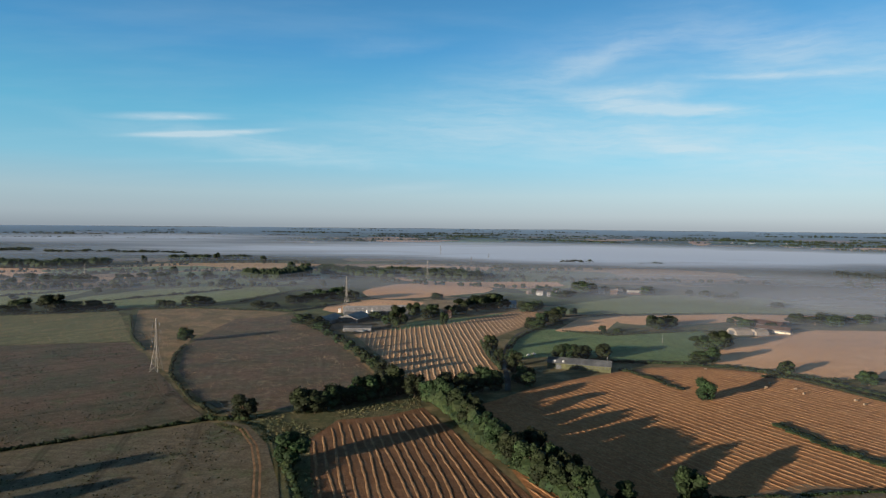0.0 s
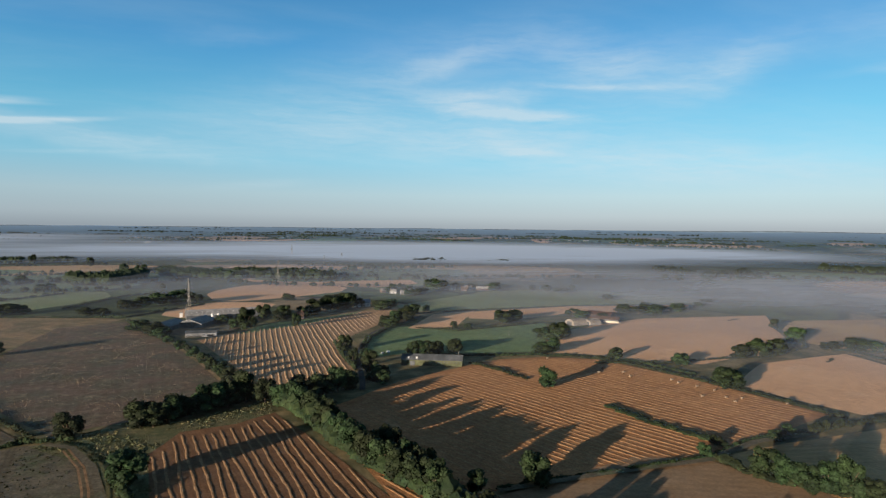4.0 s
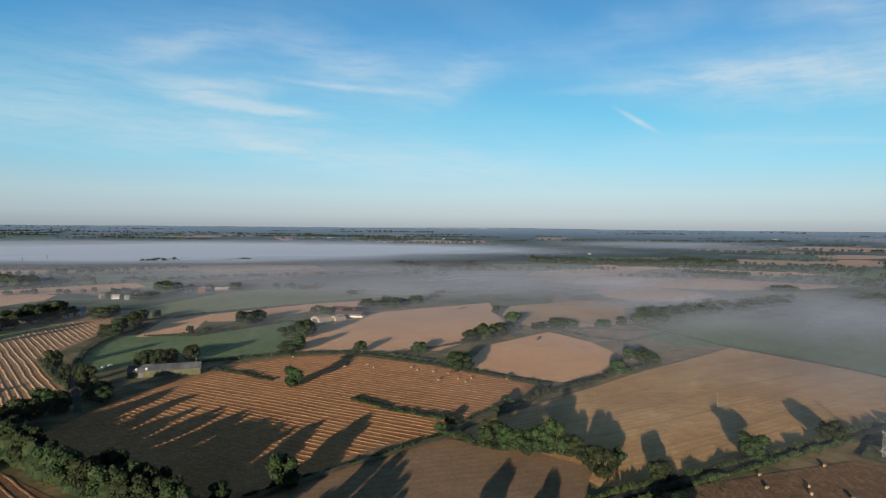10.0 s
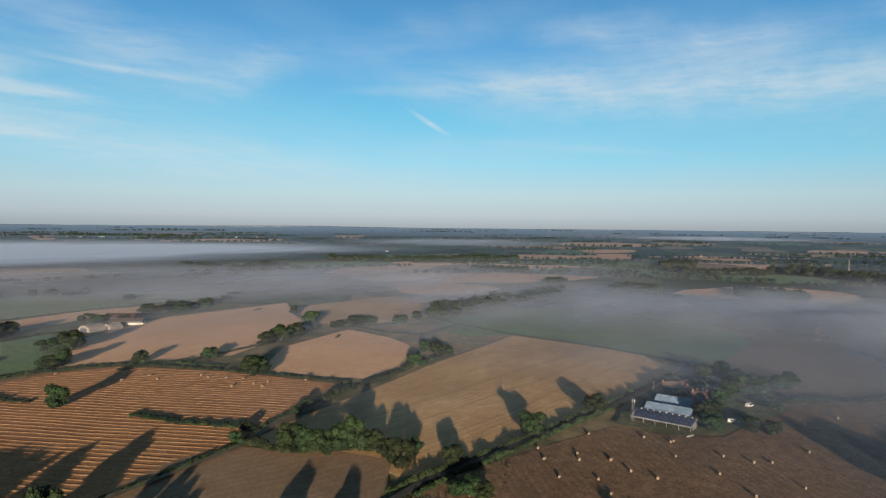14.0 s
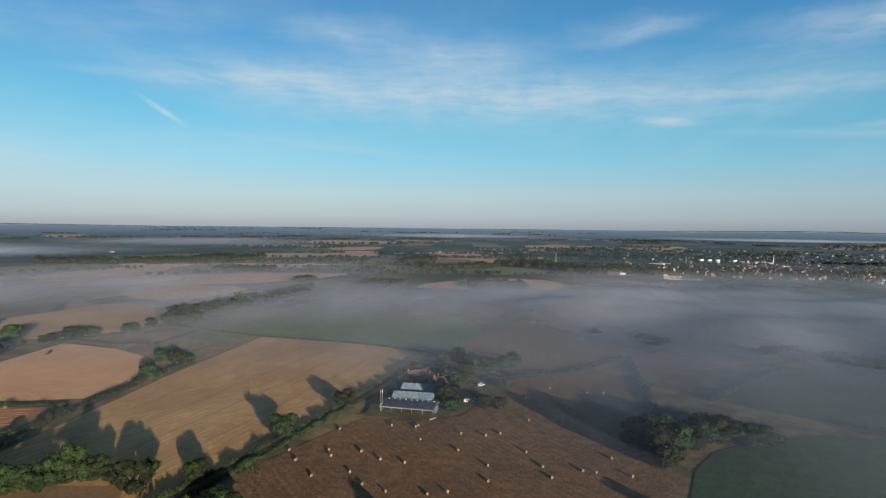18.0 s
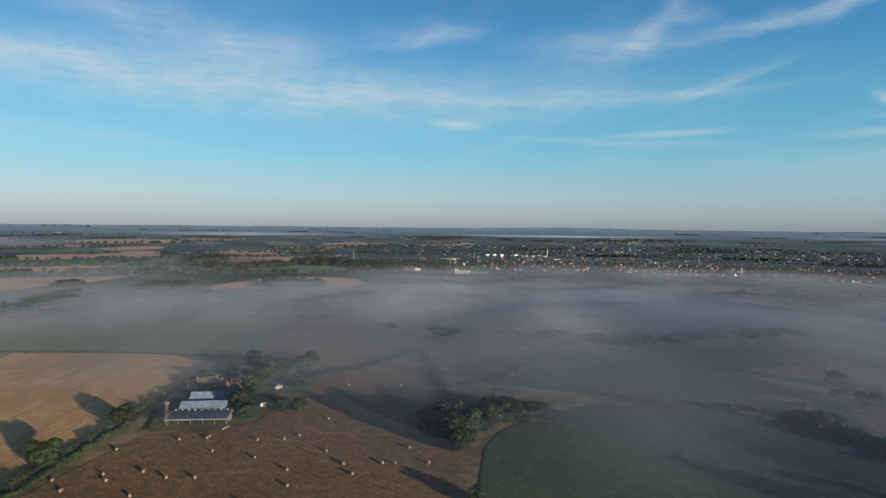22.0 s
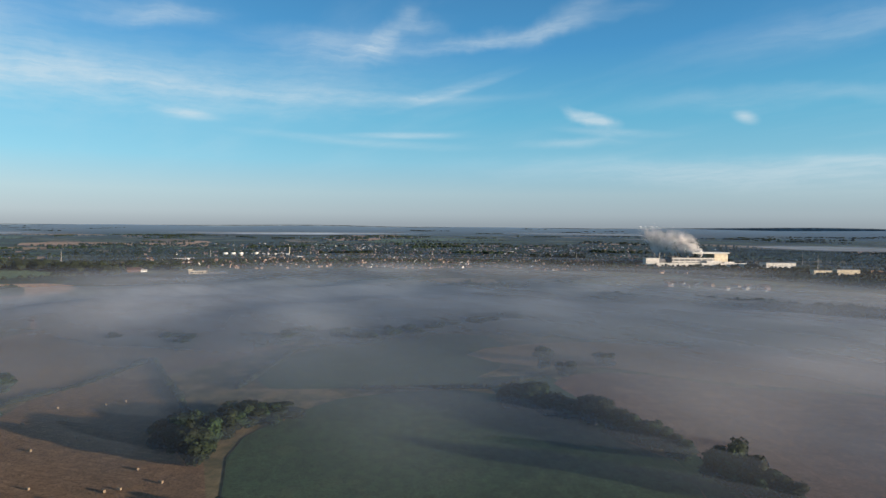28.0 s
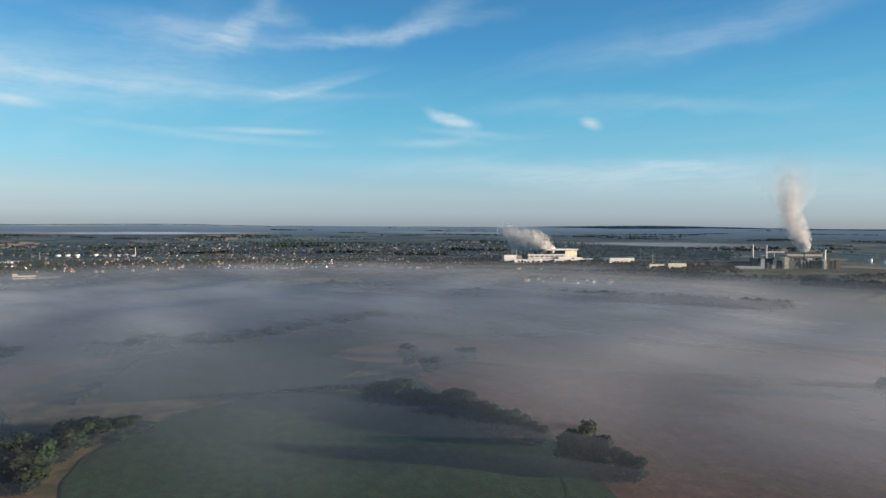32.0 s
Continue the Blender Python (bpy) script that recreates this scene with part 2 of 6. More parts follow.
WEEDY = surface("weedy ground", [(0.155, 0.10, 0.068), (0.095, 0.085, 0.055), (0.25, 0.19, 0.115)], 24, 1.1, bump=0.8, stripes=(-84, 5.0, 0.25))
BARE = surface("bare weedy soil", [(0.122, 0.085, 0.06), (0.078, 0.076, 0.05), (0.062, 0.094, 0.048)], 48, 1.3, bump=0.7, stripes=(28, 7.0, 0.2), tracks=(34, 26.0, 0.6))
OLIVE_GRASS = surface("olive grass", [(0.15, 0.15, 0.07), (0.115, 0.13, 0.06), (0.20, 0.17, 0.09)], 60, 1.2, bump=0.6, tracks=(52, 20.0, 0.75))
REDDISH = surface("reddish weedy soil", [(0.128, 0.09, 0.066), (0.09, 0.086, 0.06), (0.20, 0.165, 0.11)], 26, 1.1, bump=0.8, stripes=(-84, 6.0, 0.3))
FALLOW = surface("dry fallow", [(0.26, 0.18, 0.10), (0.14, 0.12, 0.065), (0.36, 0.25, 0.14)], 26, 1.2, bump=0.7)
ROUGH = surface("rough grass", [(0.115, 0.11, 0.055), (0.072, 0.085, 0.04), (0.19, 0.155, 0.085)], 14, 0.9, bump=0.9)
TILLED = surface("tilled soil", [(0.14, 0.118, 0.082), (0.105, 0.098, 0.068), (0.075, 0.10, 0.05)], 60, 1.2, stripes=(-8, 4.5, 0.4), tracks=(-80, 30.0, 0.6))
GREEN = surface("pasture grass", [(0.135, 0.20, 0.085), (0.105, 0.17, 0.075), (0.18, 0.22, 0.10)], 45, 1.2, bump=0.4)
WET = surface("wet pasture", [(0.045, 0.085, 0.038), (0.032, 0.066, 0.03), (0.062, 0.092, 0.042)], 60, 1.4, bump=0.4, stripes=(-30, 7.0, 0.2))
SOIL = surface("damp bare soil", [(0.205, 0.115, 0.077), (0.15, 0.09, 0.062), (0.235, 0.14, 0.095)], 60, 1.6, stripes=(-25, 5.0, 0.25))
# pasture green made paler, the meadow's flatter light put into the colour
MEADOW = surface("lightened meadow grass", [(0.20, 0.25, 0.115), (0.17, 0.21, 0.10), (0.26, 0.26, 0.14)], 50, 1.2, bump=0.4)
STRAW_ROW = surface("orange straw", [(0.37, 0.205, 0.095), (0.30, 0.162, 0.076)], 6, 0.5, bump=0.8)
STRAW = surface("loose straw", [(0.27, 0.165, 0.088), (0.20, 0.118, 0.062)], 6, 0.5, bump=0.8)
LEAF = surface("leaves", [(0.011, 0.022, 0.008), (0.021, 0.037, 0.013)], 3, 0.7, rough=0.8, vary=0.7)
HEDGE = surface("hedge leaves", [(0.008, 0.016, 0.006), (0.019, 0.029, 0.010)], 6, 0.8, rough=0.8, vary=0.6)
WOOD_LEAF = surface("far woodland leaves", [(0.010, 0.018, 0.009), (0.018, 0.029, 0.013)], 8, 1.5, rough=0.85, vary=0.5)
BARK = surface("bark", [(0.09, 0.065, 0.045), (0.13, 0.10, 0.07)], 0.6, 0.1, bump=0.8)
ASPHALT = surface("asphalt lane", [(0.04, 0.04, 0.04), (0.06, 0.057, 0.053)], 5, 0.3)
CONCRETE = surface("farmyard concrete", [(0.26, 0.23, 0.20), (0.19, 0.165, 0.14)], 8, 0.6)
WHITE = surface("white cladding", [(0.58, 0.58, 0.57), (0.48, 0.48, 0.47)], 8, 1.0, rough=0.5, bump=0.05)
CREAM = surface("cream cladding", [(0.60, 0.54, 0.42), (0.52, 0.46, 0.36)], 8, 1.0, rough=0.6, bump=0.05)
SHEET = surface("pale weathered sheet roof", [(0.25, 0.25, 0.25), (0.19, 0.19, 0.195)], 9, 0.8, rough=0.6, bump=0.1)
GREY = surface("grey sheet roof", [(0.13, 0.137, 0.152), (0.17, 0.178, 0.193)], 7, 0.8, rough=0.55, bump=0.1)
DARK = surface("dark sheet", [(0.048, 0.055, 0.063), (0.075, 0.082, 0.09)], 6, 0.8, rough=0.6, bump=0.1)
OLIVE = surface("olive timber cladding", [(0.055, 0.062, 0.034), (0.07, 0.075, 0.04)], 4, 0.4, bump=0.2)
BLUE = surface("blue-grey sheet roof", [(0.15, 0.22, 0.30), (0.19, 0.26, 0.35)], 6, 0.8, rough=0.5, bump=0.1)
TILE = surface("red-brown roof tiles", [(0.095, 0.06, 0.047), (0.07, 0.048, 0.04)], 3, 0.4, bump=0.5, vary=0.5)
BRICK = surface("brick wall", [(0.11, 0.072, 0.056), (0.15, 0.10, 0.08)], 2, 0.3, bump=0.4, vary=0.5)
DIM_BRICK = surface("weathered brick", [(0.07, 0.05, 0.04), (0.095, 0.068, 0.054)], 2, 0.3, bump=0.4, vary=0.5)
STEEL = surface("galvanised steel", [(0.13, 0.13, 0.128), (0.10, 0.10, 0.098)], 2, 0.3, rough=0.5, metal=0.3, bump=0.05)
GLASS = surface("dark glass", [(0.02, 0.025, 0.03), (0.03, 0.035, 0.04)], 2, 0.5, rough=0.12, spec=0.6, bump=0.0)
PANEL = surface("solar panel", [(0.03, 0.035, 0.06), (0.045, 0.05, 0.08)], 3, 0.5, rough=0.25, spec=0.5, bump=0.0)
TOWN_WALL = surface("dim town walls", [(0.20, 0.14, 0.11), (0.29, 0.225, 0.185)], 6, 0.6, bump=0.1, vary=0.6)
BALED = surface("weathered bale straw", [(0.215, 0.165, 0.115), (0.165, 0.125, 0.085)], 2, 0.3, bump=0.6)
STEAM = surface("steam", [(0.93, 0.91, 0.90), (0.86, 0.85, 0.86)], 20, 4.0, bump=0.0)


def far_ground():
    """Patchwork of far fields, hedges and woods on the ground sheet."""
    m = bpy.data.materials.new("far fields")
    m.use_nodes = True
    n = Nodes(m.node_tree)
    at = n.add("TexCoord").outputs["Object"]
    warp = n.add("VectorMath", {0: n.add("TexNoise", {"Vector": at, "Scale": 0.004, "Detail": 2.0}).outputs[1], 1: (90, 90, 0)}, operation="MULTIPLY").outputs[0]
    where = n.add("VectorMath", {0: at, 1: warp}, operation="ADD").outputs[0]
    cells = n.add("TexVoronoi", {"Vector": where, "Scale": 1 / 190.0}, voronoi_dimensions="2D")
    edge = n.add("TexVoronoi", {"Vector": where, "Scale": 1 / 190.0}, voronoi_dimensions="2D", feature="DISTANCE_TO_EDGE").outputs[0]
    pick = n.add("SeparateColor", {0: cells.outputs[1]}).outputs[0]
    ramp = n.add("ValToRGB", {0: pick})
    stops = [(0.0, (0.045, 0.065, 0.028)), (0.3, (0.075, 0.11, 0.042)), (0.5, (0.11, 0.12, 0.055)), (0.68, (0.13, 0.13, 0.065)), (0.8, (0.035, 0.05, 0.022)), (0.9, (0.26, 0.20, 0.12))]
    ramp.color_ramp.interpolation = "CONSTANT"
    for i, (at_, c) in enumerate(stops):
        e = ramp.color_ramp.elements[i] if i < 2 else ramp.color_ramp.elements.new(at_)
        e.position, e.color = at_, (*c, 1)
    grain = n.span(n.noise(at, 0.05, 6, 0.7), 0.3, 0.7, 0.7, 1.25)
    col = n.mix(1.0, ramp.outputs[0], n.add("CombineColor", {0: grain, 1: grain, 2: grain}).outputs[0], "MULTIPLY")
    wood = n.span(n.noise(at, 0.0045, 6, 0.65), 0.53, 0.56)
    col = n.mix(wood, col, (0.035, 0.05, 0.022))
    col = n.mix(n.span(edge, 0.015, 0.05, 1.0, 0.0), col, (0.035, 0.05, 0.022))
    near = n.span(n.add("VectorMath", {0: at}, operation="LENGTH").outputs[1], 450, 900, 1.0, 0.0)
    rough = n.mix(n.span(n.noise(at, 0.05, 6, 0.65), 0.4, 0.62), (0.115, 0.11, 0.058), (0.195, 0.152, 0.083))
    col = n.mix(near, col, n.mix(1.0, rough, n.add("CombineColor", {0: grain, 1: grain, 2: grain}).outputs[0], "MULTIPLY"))
    p = n.add("BsdfPrincipled", {"Base Color": col, "Roughness": 0.95, "Specular IOR Level": 0.1})
    n.add("OutputMaterial", {0: p.outputs[0]})
    return m


def vapour(name, colour, density):
    """Thin mist: part of the light passes, the rest is scattered back. density(n, at) gives the veil's strength and its colour, or None for the plain one."""
    m = bpy.data.materials.new(name)
    m.use_nodes = True
    n = Nodes(m.node_tree)
    at = n.add("TexCoord").outputs["Object"]
    fac, tint = density(n, at)
    d = n.add("BsdfDiffuse", {"Color": (*colour, 1) if tint is None else tint})
    out = n.add("MixShader", {0: fac, 1: n.add("BsdfTransparent").outputs[0], 2: d.outputs[0]})
    n.add("OutputMaterial", {0: out.outputs[0]})
    return m


# ---- ground ----
def rise(r):
    """Height of the land at a distance: level, then climbing to the far ridge."""
    return 73.0 * max(0.0, (r - 2200.0) / 2700.0) ** 1.5


def far_hills(az, r):
    """Low hills that stand over the far ridge."""
    up = 3 + 2.5 * math.sin(az * 0.4) + 2 * math.sin(az * 1.3)
    return up * min(1.0, max(0.0, (r - 4100) / 800)) ** 1.5


def thing(name, verts, faces, material, parent=None, smooth=False):
    me = bpy.data.meshes.new(name)
    me.from_pydata([tuple(v) for v in verts], [], faces)
    me.materials.append(material)
    if smooth:
        me.shade_smooth()
    ob = new(name, me)
    ob.parent = parent
    return ob


def polar_sheet(name, material, r0, r1, rings, z, spokes=160):
    radii = [r0 + (r1 - r0) * (i / rings) ** 1.4 for i in range(rings + 1)]
    verts = [(r * math.sin(2 * math.pi * k / spokes), r * math.cos(2 * math.pi * k / spokes), rise(r) + far_hills(360.0 * k / spokes, r) + (z(360.0 * k / spokes, r) if callable(z) else z)) for r in radii for k in range(spokes)]
    faces = [(i * spokes + k, (i + 1) * spokes + k, (i + 1) * spokes + (k + 1) % spokes, i * spokes + (k + 1) % spokes) for i in range(rings) for k in range(spokes)]
    return thing(name, verts, faces, material, smooth=True)


ground = tagged(polar_sheet("ground", far_ground(), 0.01, 4960.0, 60, 0.0), "patchwork farmland reaching a low ridge", "ground", kind="structure")

# ---- hills beyond the ridge, distance haze painted in as their blue ----
HAZED_HILL = surface("far hill with painted haze", [(0.125, 0.17, 0.215), (0.115, 0.16, 0.205), (0.135, 0.18, 0.225)], 500, 60.0, bump=0.0)


def far_hill_line():
    """Low hills beyond the ridge, a gentle uneven skyline."""
    verts, faces, steps = [], [], 240
    for i in range(steps + 1):
        az = -70 + i * 280 / steps
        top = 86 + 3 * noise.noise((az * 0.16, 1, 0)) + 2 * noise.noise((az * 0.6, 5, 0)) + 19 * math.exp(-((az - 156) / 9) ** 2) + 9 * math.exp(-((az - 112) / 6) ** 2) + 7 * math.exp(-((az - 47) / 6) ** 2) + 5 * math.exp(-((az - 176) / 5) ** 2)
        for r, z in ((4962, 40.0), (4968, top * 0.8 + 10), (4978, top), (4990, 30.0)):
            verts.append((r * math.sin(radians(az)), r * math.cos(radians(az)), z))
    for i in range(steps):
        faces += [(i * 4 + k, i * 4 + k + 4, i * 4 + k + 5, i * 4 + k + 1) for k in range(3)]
    return thing("backdrop", verts, faces, HAZED_HILL, smooth=True)


tagged(far_hill_line(), "low far skyline hills with blue haze painted in", "hills", kind="structure")

# ---- mist: banks as heading, distance, half depth, half width, strength ----
BANKS = [(-20, 1150, 380, 700, 0.2), (8, 1000, 260, 450, 0.18), (15, 1350, 350, 700, 0.3), (30, 1250, 320, 450, 0.42), (30, 880, 300, 380, 0.16), (39, 940, 150, 280, 0.42), (50, 1080, 170, 330, 0.48), (62, 900, 220, 300, 0.4), (45, 720, 330, 420, 0.2), (58, 1250, 420, 700, 0.46), (74, 800, 250, 300, 0.44), (88, 760, 290, 330, 0.44), (70, 560, 200, 240, 0.2), (84, 440, 120, 150, 0.16), (62, 380, 160, 200, 0.06), (100, 740, 340, 340, 0.36), (170, 400, 220, 300, 0.34), (166, 700, 300, 320, 0.4), (152, 950, 240, 560, 0.42), (100, 1150, 200, 300, 0.36), (122, 1230, 190, 500, 0.42), (142, 1260, 160, 420, 0.42), (200, 400, 260, 380, 0.3)]
SHADED_BANKS = [(112, 760, 380, 420, 0.39), (112, 1150, 240, 420, 0.3), (100, 460, 170, 240, 0.25), (122, 700, 380, 450, 0.38), (135, 830, 370, 600, 0.42), (150, 620, 280, 430, 0.38), (126, 430, 200, 320, 0.23), (145, 290, 160, 240, 0.13), (112, 260, 140, 180, 0.09), (95, 340, 120, 140, 0.15), (150, 1215, 60, 320, 0.3), (167, 1150, 130, 320, 0.4)]
# lit and shaded mist, the difference in light painted into two tints
SUNLIT_MIST, SHADED_MIST = (0.66, 0.71, 0.80), (0.39, 0.475, 0.59)
# share of the mist's depth, strength
MIST_LAYERS = [(0.25, 0.58), (0.6, 0.5), (1.0, 0.42)]


def mist_top(az, r, share):
    """The mist lies thin over the stubble and deep over the wet fields beyond the bale field."""
    t = min(1.0, max(0.0, (az - 62) / 34)) if az < 250 else 0.0
    lumps = 1 + 0.22 * noise.noise((r * math.sin(radians(az)) / 90, r * math.cos(radians(az)) / 90, 4.0))
    return share * (11.0 + 4.0 * (1 - t) * min(1.0, max(0.0, (r - 800) / 300)) + 17.0 * t * t * (3 - 2 * t) * (1 - 0.5 * min(1.0, max(0.0, (r - 700) / 400)))) * lumps


def bank_sum(n, at, banks):
    total = None
    for az, r, deep, wide, strength in banks:
        a = radians(az)
        v = n.add("Mapping", {"Vector": at, "Location": (r * math.sin(a), r * math.cos(a), 0), "Rotation": (0, 0, -a), "Scale": (wide, deep, 1e6)}, vector_type="TEXTURE").outputs[0]
        g = n.math("MULTIPLY", n.span(n.add("TexGradient", {0: v}, gradient_type="SPHERICAL").outputs[1], 0.0, 0.75), strength)
        total = g if total is None else n.math("ADD", total, g)
    return total


def mist_density(gain, banks, size=170.0, least=0.42, haze=0.0, darker=None):
    def density(n, at):
        total, tint = bank_sum(n, at, banks), None
        # banks of the second list get the shaded tint painted in
        if darker:
            duller = bank_sum(n, at, darker)
            total = n.math("ADD", total, duller)
            tint = n.mix(n.span(n.math("DIVIDE", duller, n.math("ADD", total, 0.02)), 0.2, 0.9), SUNLIT_MIST, SHADED_MIST)
        drift = n.add("Mapping", {"Vector": at, "Rotation": (0, 0, radians(30)), "Scale": (0.5, 1.3, 3.0)}).outputs[0]
        wisps = n.span(n.noise(drift, 1 / size, 5, 0.55), 0.22, 0.76, least, 1.12)
        shreds = n.span(n.noise(drift, 3.4 / size, 6, 0.6), 0.3, 0.7, 0.88, 1.1)
        veil = n.math("MULTIPLY", n.math("MULTIPLY", n.math("MULTIPLY", total, wisps), shreds), gain)
        # distance haze is painted into the mist sheets too
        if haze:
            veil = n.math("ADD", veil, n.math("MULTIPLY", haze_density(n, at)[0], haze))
        return n.math("MINIMUM", veil, 0.96), tint
    return density


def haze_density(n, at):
    """Veil strength painted to thicken with the distance, as haze in clear morning air does."""
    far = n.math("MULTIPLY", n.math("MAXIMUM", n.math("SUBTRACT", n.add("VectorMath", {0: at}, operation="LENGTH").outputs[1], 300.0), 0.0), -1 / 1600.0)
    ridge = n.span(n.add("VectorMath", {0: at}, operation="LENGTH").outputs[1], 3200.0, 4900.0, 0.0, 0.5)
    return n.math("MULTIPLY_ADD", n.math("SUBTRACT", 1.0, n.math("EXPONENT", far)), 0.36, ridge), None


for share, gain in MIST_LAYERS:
    tagged(polar_sheet("mist", vapour("mist", SUNLIT_MIST, mist_density(gain, BANKS, haze=0.27, darker=SHADED_BANKS)), 60.0, 1750.0, 44, lambda az, r: mist_top(az, r, share), 160), "thin grey morning mist lying on the fields", "mist", kind="structure")
FOG = [(14, 2350, 1000, 1900, 1.25), (-22, 3400, 750, 1300, 0.75), (-24, 2300, 800, 900, 0.4), (40, 2300, 600, 900, 0.6), (62, 3000, 500, 700, 0.55), (25, 1750, 350, 800, 0.7), (84, 3800, 350, 700, 0.8), (112, 3800, 250, 900, 0.9), (138, 4000, 250, 700, 0.5), (158, 2900, 300, 500, 0.6)]
tagged(polar_sheet("fog_bank", vapour("fog", (0.58, 0.69, 0.84), mist_density(1.0, FOG, 420.0, 0.6)), 1150.0, 4500.0, 36, 11.0, 96), "bright white bank of valley fog", "fog", kind="structure")
# added sheet: its blue tint stands in for the haze of distance
tagged(polar_sheet("haze", vapour("haze", (0.26, 0.39, 0.55), haze_density), 1750.0, 4950.0, 50, 6.0, 96), "blue-tinted sheet painting distance haze over the far land", "haze", kind="structure")


# ---- fields ----
ROW_ANGLES = (-81.0, -91.0, -68.0)
layer = [0]


def straw_rows(parent, poly, style, spacing, height):
    """Swaths of cut straw, each a low wavy ridge across the field."""
    rng = random.Random(style + 5)
    a = radians(ROW_ANGLES[style])
    along, across = Vector((math.cos(a), math.sin(a))), Vector((-math.sin(a), math.cos(a)))
    pts = [(Vector(p).dot(along), Vector(p).dot(across)) for p in poly]
    v = min(p[1] for p in pts) + spacing * 0.6
    while v < max(p[1] for p in pts):
        cuts = sorted(p[0] + (v - p[1]) / (q[1] - p[1]) * (q[0] - p[0]) for p, q in zip(pts, pts[1:] + pts[:1]) if (p[1] > v) != (q[1] > v))
        for u0, u1 in zip(cuts[::2], cuts[1::2]):
            u0, u1 = u0 + rng.uniform(2, 9), u1 - rng.uniform(2, 9)
            steps = int((u1 - u0) / 2.5)
            if steps < 4:
                continue
            verts, faces = [], []
            for i in range(steps + 1):
                u = u0 + (u1 - u0) * i / steps
                off = v + spacing * ((0.2, 0.09, 0.16)[style] * noise.noise((u * 0.022, v * 0.11, style)) + 0.06 * noise.noise((u * 0.09, v * 0.5, style))) * 2 + rng.uniform(-0.1, 0.1)
                w = (0.45 + height * 1.2) * rng.uniform(0.75, 1.2)
                top = height * rng.uniform(0.7, 1.15) * (0.2 if i in (0, steps) else 1)
                for du, z in ((-w, 0.0), (-w * 0.45, top * 0.85), (w * 0.4, top), (w, 0.0)):
                    c = along * u + across * (off + du)
                    verts.append((c.x, c.y, z + layer[0] * 0.005))
            for i in range(steps):
                for k in range(3):
                    b = i * 4 + k
                    faces.append((b, b + 4, b + 5, b + 1))
            thing("straw_row", verts, faces, (STRAW, SWATH, STRAW_ROW)[style], parent)
        v += spacing * rng.uniform(0.92, 1.08)


tufted = []


def field(name, label, material, poly, row=None, tuft=None):
    layer[0] += 1
    z = 0.03 + layer[0] * 0.005
    # rounded, slightly uneven outline
    for _ in range(1 if name.startswith(("far_", "mist", "field_")) else 0):
        poly = [(p[0] + (q[0] - p[0]) * k, p[1] + (q[1] - p[1]) * k) for p, q in zip(poly, poly[1:] + poly[:1]) for k in (0.25, 0.75)]
    ring = []
    for (x0, y0), (x1, y1) in zip(poly, poly[1:] + poly[:1]):
        n = max(2, min(12, int(math.hypot(x1 - x0, y1 - y0) / 20)))
        for i in range(n):
            t = i / n
            x, y = x0 + (x1 - x0) * t, y0 + (y1 - y0) * t
            k = 0 if not i else 1.6 if math.hypot(x, y) < 900 else 9.0
            ring.append((x + k * noise.noise((x * 0.05, y * 0.05, 1)), y + k * noise.noise((x * 0.05, y * 0.05, 7)), z + rise(math.hypot(x, y)) + (0.8 if math.hypot(x, y) > 2000 else 0)))
    bm = bmesh.new()
    vs = [bm.verts.new(p) for p in ring]
    bmesh.ops.triangulate(bm, faces=[bm.faces.new(vs)])
    bmesh.ops.recalc_face_normals(bm, faces=bm.faces)
    if sum(f.normal.z for f in bm.faces) < 0:
        bmesh.ops.reverse_faces(bm, faces=bm.faces)
    me = bpy.data.meshes.new(name)
    bm.to_mesh(me)
    bm.free()
    me.materials.append(material)
    ob = tagged(new(name, me), label, "field", kind="structure")
    if tuft:
        tufted.append((poly, z, tuft))
    if row:
        straw_rows(ob, poly, *row)
    return ob


field("grass_field", "rough olive grass field beside the ditch", OLIVE_GRASS, [(-535, 614), (-419, 694), (-311, 734), (-220, 545), (-322, 532), (-420, 482)], tuft=(4000, 0.45, STRAW, "dry grass tufts"))
field("bare_field", "brown weedy field with the pylon on it", BARE, [(-433, 467), (-319, 527), (-223, 540), (-188, 490), (-153, 424), (-116, 358), (-94, 327), (-171, 282), (-231, 248)], tuft=(9000, 0.45, HEDGE, "dark green weeds on bare soil"))
field("fallow_field", "pale dry fallow field of patchy grass", FALLOW, [(-293, 744), (-202, 764), (-114, 719), (-154, 626), (-176, 572), (-164, 489), (-148, 424), (-194, 505), (-235, 585)], tuft=(3500, 0.5, STRAW, "dry straw-coloured grass tufts"))
field("weed_field", "reddish brown field with straw-coloured weeds", REDDISH, [(-165, 672), (-111, 701), (-46, 539), (-7, 407), (-42, 346), (-68, 339), (-82, 325), (-118, 377), (-146, 437), (-166, 514), (-170, 558)], tuft=(17000, 0.27, FALLOW, "straw-coloured weeds in drifts"))
field("plough_field", "grey-brown cultivated field with wheel tracks", TILLED, [(-231, 238), (-170, 280), (-92, 319), (-75, 316), (-58, 285), (-42, 238), (-30, 181), (-160, 163)], tuft=(5000, 0.4, HEDGE, "dark weeds on the cultivated soil"))
field("verge", "rough grass margin between the fields", ROUGH, [(-89, 316), (-65, 334), (-29, 335), (15, 362), (18, 339), (-1, 325), (-27, 319), (-38, 291), (-27, 226), (-21, 181), (-30, 181), (-42, 238), (-58, 285)], tuft=(9000, 0.5, ROUGH, "tall tufts of rough grass"))
field("stubble_field", "orange stubble field with thick straw rows", STUBBLE, [(-38, 291), (-27, 319), (-1, 325), (18, 339), (30, 302), (53, 220), (65, 176), (-21, 181)], row=(0, 4.4, 0.2))
